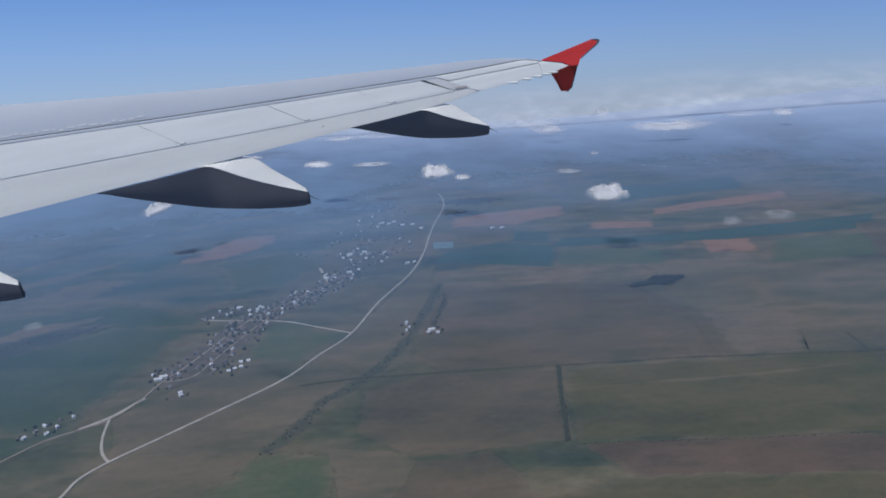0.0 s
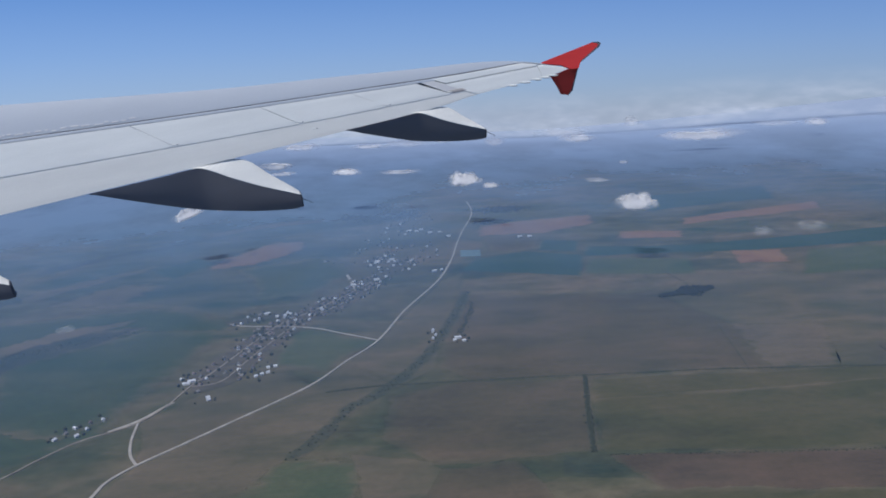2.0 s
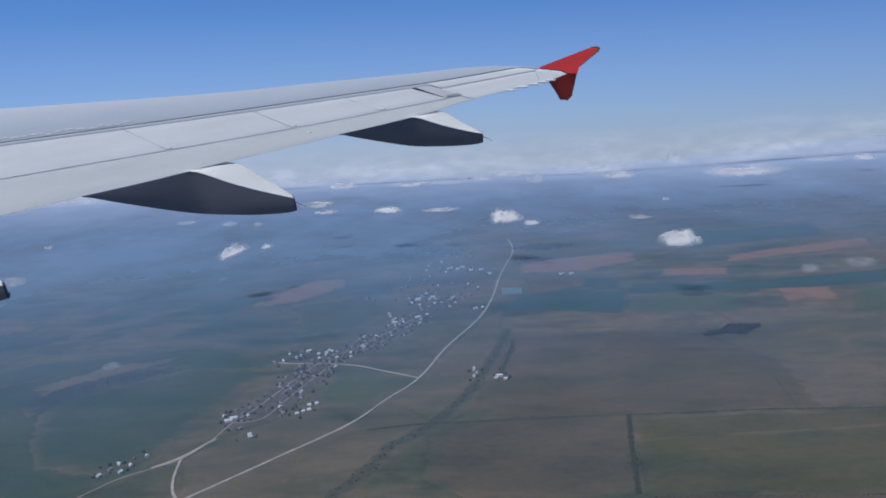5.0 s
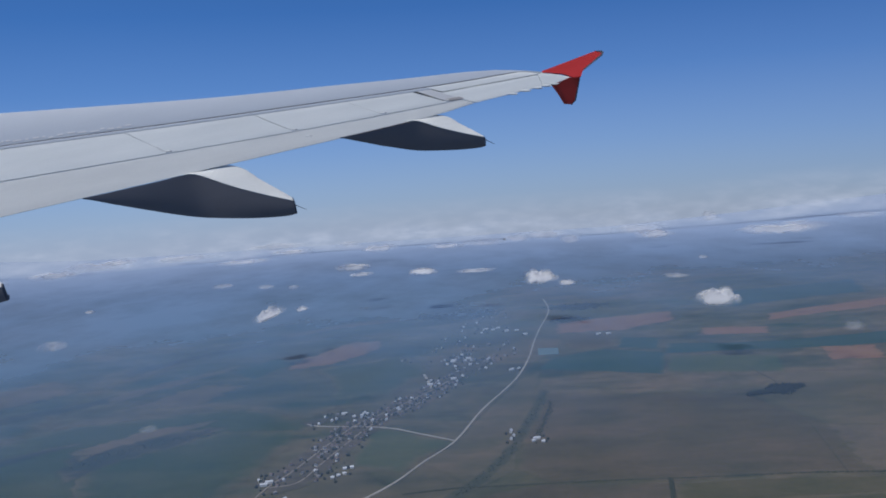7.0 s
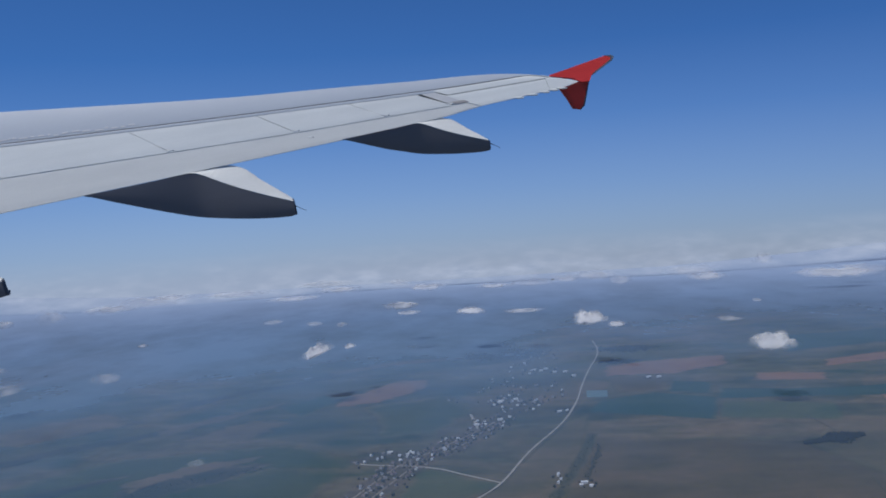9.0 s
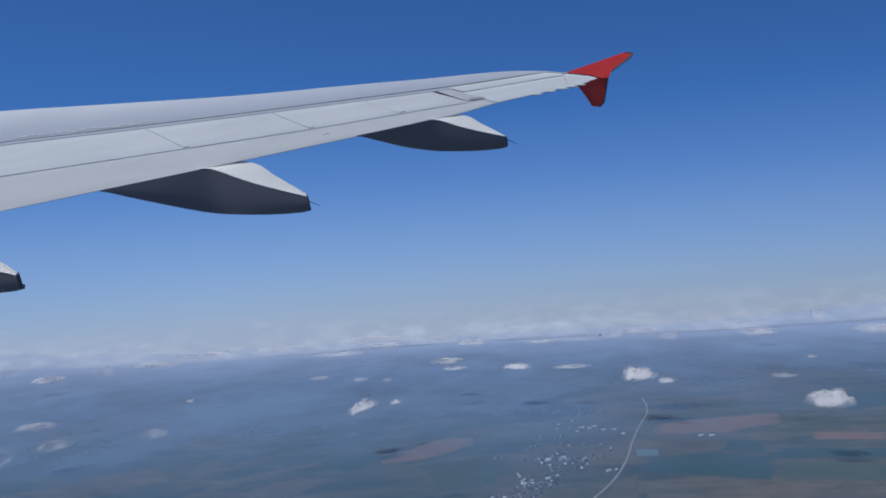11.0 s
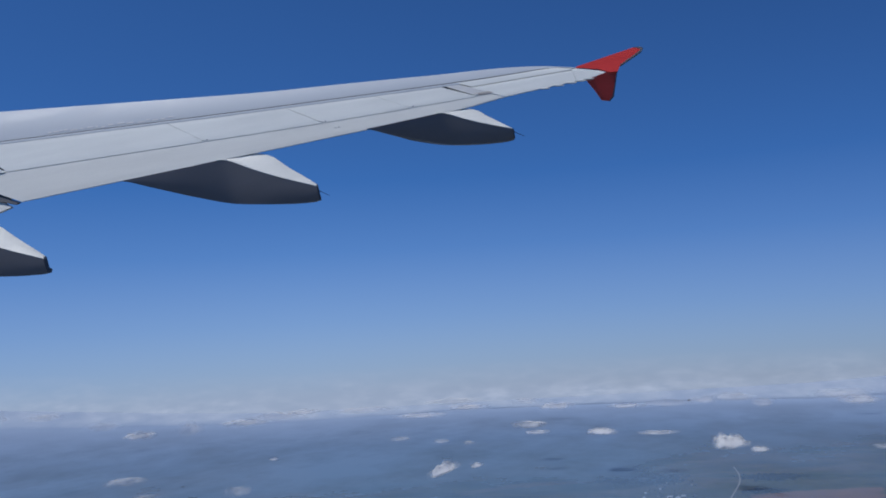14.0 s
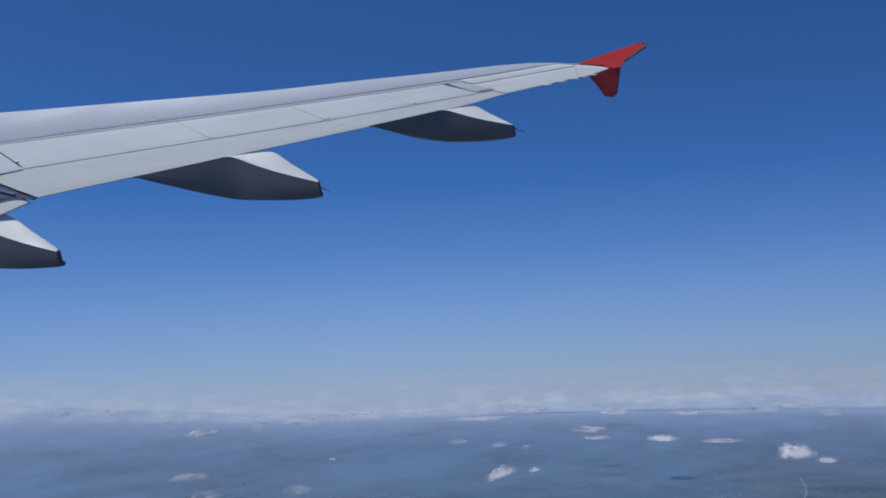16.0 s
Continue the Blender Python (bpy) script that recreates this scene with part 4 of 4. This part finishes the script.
# no opening is modelled: a dark plate carries the gap's shade
plate("flap_gap_shade", [(-3.2, 0.92), (-1.55, 0.51), (-0.68, 0.0), (-0.80, -0.03), (-1.26, 0.17), (-3.2, 0.72)], -0.075, -0.05, SEAM_AND_SHADE, "dark plate painting the shaded gap between the two flaps")
plate("flap_rail", [(-1.60, 0.38), (-1.24, 0.20), (-1.21, 0.23), (-1.56, 0.42)], -0.05, -0.01, METAL, "bright metal flap rail")
panel("flap_end_panel", 10.132, 10.56, lambda X: line_spoil(X) + 0.012, lambda X: line_dark(X) - 0.013, -0.006, 0.03, PRIMER, "bare grey panel beside the flap", -0.78, -0.90, 4)
panel("flap_end_step", 10.20, 10.54, lambda X: line_spoil(X) + 0.014, lambda X: line_spoil(X) + 0.085, 0.003, 0.02, STEP, "darker step beside the flap", -0.14, -0.14, 3)
panel("tip_panel", 10.07, 12.45, lambda X: line_ail(X) + 0.014, lambda X: line_dark(X) - 0.012, 0.0, 0.04, WING_WHITE, "white fixed panel ahead of the aileron", -0.36, 0.1, 14)
panel("aileron", 10.79, 12.55, tail, line_ail, 0.0, 0.03, WING_WHITE, "white aileron at the wing's end", -0.76, -0.05, 14)
panel("tip_cap", 12.553, 13.33, tail, lambda X: min(line_ail(X) + 0.03, nose(X) - 0.005), 0.003, 0.05, WING_WHITE, "white wing tip cap", -0.05, 0.02, 6)

TOP = ((1.6, -0.10), (3.2, -0.05), (3.8, -0.03), (4.2, -0.01), (4.68, -0.01), (5.09, -0.18), (5.39, -0.51), (5.81, -0.92), (6.04, -1.16))
CREST = ((1.6, 0.2), (3.2, 0.85), (3.8, 0.85), (4.2, 0.55), (4.68, 0.16), (5.09, -0.19), (5.39, -0.51), (5.81, -0.92), (6.04, -1.16))
RIDGE = ((1.6, -0.012), (2.2, -0.03), (3.2, -0.045), (3.92, -0.05), (4.15, -0.14), (4.65, -0.47), (5.20, -0.79), (6.04, -1.22))
BELLY = ((1.6, -0.02), (1.75, -0.06), (2.26, -0.29), (3.34, -0.75), (3.90, -0.96), (4.71, -1.21), (5.30, -1.36), (5.85, -1.46), (6.04, -1.45))


def fairing(shift, long=1.0, deep=1.0, lift=0.0, drop=0.0, top=TOP, first=18):
    """Canoe-shaped flap track fairing that hangs below the trailing edge."""
    rows = []
    n = 36
    for i in range(n + 1):
        x = 1.66 + (5.97 - 1.66) * (i / n)
        r, d, t = smooth_between(RIDGE, x), smooth_between(BELLY, x), smooth_between(top, x)
        d = min(d, r - 0.012)
        g, full = r - d, min(1.0, (x - 1.66) / 1.3)
        w = (0.16 + 0.14 * math.sin(math.pi * min(1.0, (x - 1.5) / 4.6))) * full
        back = r - 0.004 if i <= first else max(t, r - 0.004)
        side = [(r - g * k / 8, 0.06 * full - 0.45 * g * k / 8 - 0.05 * full * (k / 8) ** 3) for k in range(9)]
        deep_in = side[-1][1] - w
        ring = side + [(d + 0.15 * g, deep_in), (r - 0.5 * g, deep_in - 0.06 * full), (back - 0.25 * full, deep_in + 0.1 * full), (back, -0.07 * full)]
        rows.append([(shift + x * long, y * deep - drop, z * (0.6 + 0.4 * deep) + lift) for y, z in ring])
    bm = bmesh.new()
    grid(bm, rows, close_u=True, cap=True)
    f = part("flap_track_fairing", bm, FAIRING_SHADE, wing, "canoe-shaped fairing under the flap, flanks painted as in shade")
    f.data.shade_smooth()
    f.data.set_sharp_from_angle(angle=radians(32))
    # separate pale piece so the top reads as sunlit against the darkened flanks
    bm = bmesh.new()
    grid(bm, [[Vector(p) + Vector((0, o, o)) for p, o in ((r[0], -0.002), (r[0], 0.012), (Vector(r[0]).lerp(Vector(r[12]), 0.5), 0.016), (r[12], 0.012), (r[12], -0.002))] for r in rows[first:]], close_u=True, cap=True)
    part("lit_top", bm, FLAP_GREY, f, "pale lit top of the fairing")
    bm = bmesh.new()
    mid = sum((Vector(p) for p in rows[-1]), Vector()) / 13
    grid(bm, [[Vector(p) + Vector((k, 0, 0)) + (mid - Vector(p)) * q for p in rows[-1]] for k, q in ((0.001, -0.02), (0.022, -0.02), (0.034, 0.15))], close_u=True, cap=True)
    part("tail_cap", bm, SEAM_AND_SHADE, f, "dark blunt tail cap")
    if shift < -1:
        return
    bm = bmesh.new()
    start = mid + Vector((0.02, 0.05, 0.05))
    end = start + Vector((0.22, -0.17, 0))
    grid(bm, [[p + Vector((math.cos(a) * r, math.sin(a) * r, math.sin(a) * r)) for a in (0, 1.57, 3.14, 4.71)] for p, r in ((start, 0.009), (end, 0.004))], close_u=True, cap=True)
    part("static_wick", bm, BLACK, f, "thin dark static wick")


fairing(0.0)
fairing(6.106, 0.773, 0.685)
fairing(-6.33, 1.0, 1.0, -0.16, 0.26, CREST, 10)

plate("upper_fence", [(12.62, 0.41), (12.64, 0.45), (13.23, 0.525), (14.14, 0.645), (14.30, 0.62), (14.36, 0.57), (14.29, 0.50), (13.68, 0.235), (13.57, 0.08), (13.37, 0.10), (13.14, 0.25)], -0.045, 0.03, RED, "bright red upper wingtip fence", tilt=0.06, pivot=0.1)
plate("lower_fence", [(12.79, 0.075), (13.30, 0.14), (13.57, 0.13), (13.46, -0.16), (13.37, -0.40), (13.27, -0.47), (13.08, -0.42), (12.95, -0.17)], -0.05, 0.02, RED, "dark red lower wingtip fence", tilt=0.48, pivot=0.14)
plate("fence_edge", [(14.14, 0.648), (14.31, 0.625), (14.37, 0.57), (14.30, 0.49), (13.69, 0.225), (13.68, 0.25), (14.24, 0.51), (14.29, 0.57)], -0.041, 0.036, SEAM_AND_SHADE, "dark rear edge of the upper fence", tilt=0.06, pivot=0.1)
plate("fence_edge", [(13.57, 0.10), (13.48, -0.16), (13.39, -0.41), (13.27, -0.485), (13.27, -0.46), (13.35, -0.39), (13.445, -0.16), (13.55, 0.10)], -0.046, 0.026, SEAM_AND_SHADE, "dark rear edge of the lower fence", tilt=0.48, pivot=0.14)

for X in (11.75, 12.1, 12.42, 12.66, 12.86):
    bm = bmesh.new()
    p = Vector((X, tail(X), 0.0))
    grid(bm, [[q + Vector((0, math.cos(a) * r, math.sin(a) * r)) for a in (0, 1.05, 2.1, 3.14, 4.2, 5.2)] for q, r in ((p + Vector((-0.16, 0.02, 0.0)), 0.012), (p + Vector((-0.02, -0.012, 0.0)), 0.030), (p + Vector((0.07, -0.03, 0.0)), 0.022), (p + Vector((0.12, -0.035, 0.0)), 0.006))], close_u=True, cap=True)
    part("static_discharger", bm, WING_WHITE, wing, "small pale static discharger")
marks = random.Random(3)
X = 0.1
while X < 2.9:
    size, up = marks.uniform(0.04, 0.20), marks.uniform(0.03, 0.075)
    panel("marking", X, X + size, lambda q: line_dark(q) + up, lambda q: line_dark(q) + up + 0.030, 0.003, 0.004, PRIMER, "small stencil bar", steps=2)
    X += size + marks.uniform(0.02, 0.10)
RING = [(0.042, 0.0), (0.028, 0.014), (-0.028, 0.014), (-0.042, 0.0), (-0.028, -0.014), (0.028, -0.014)]
for X, c, lie in [(X - 0.02, line_spoil(X) + 0.05, 0.0) for X in STATIONS[1:]] + [(-1.10, 1.02, 0.014), (6.68, 0.20, -0.012)]:
    bm = bmesh.new()
    p = Vector((X, c, lie))
    grid(bm, [[p + Vector((a * k, b * k, z)) for a, b in RING] for k, z in ((1.0, -0.02), (1.0, 0.008), (0.7, 0.014))], close_u=True, cap=True)
    f = part("fitting", bm, WING_WHITE, wing, "small bright white fitting")
    if X < 0:
        continue
    bm = bmesh.new()
    grid(bm, [[p + Vector((0.08 + a * k, -0.02 + b * k, z)) for a, b in RING] for k, z in ((0.55, -0.02), (0.55, 0.007))], close_u=True, cap=True)
    part("slot", bm, SEAM_AND_SHADE, f, "dark slot beside the fitting")
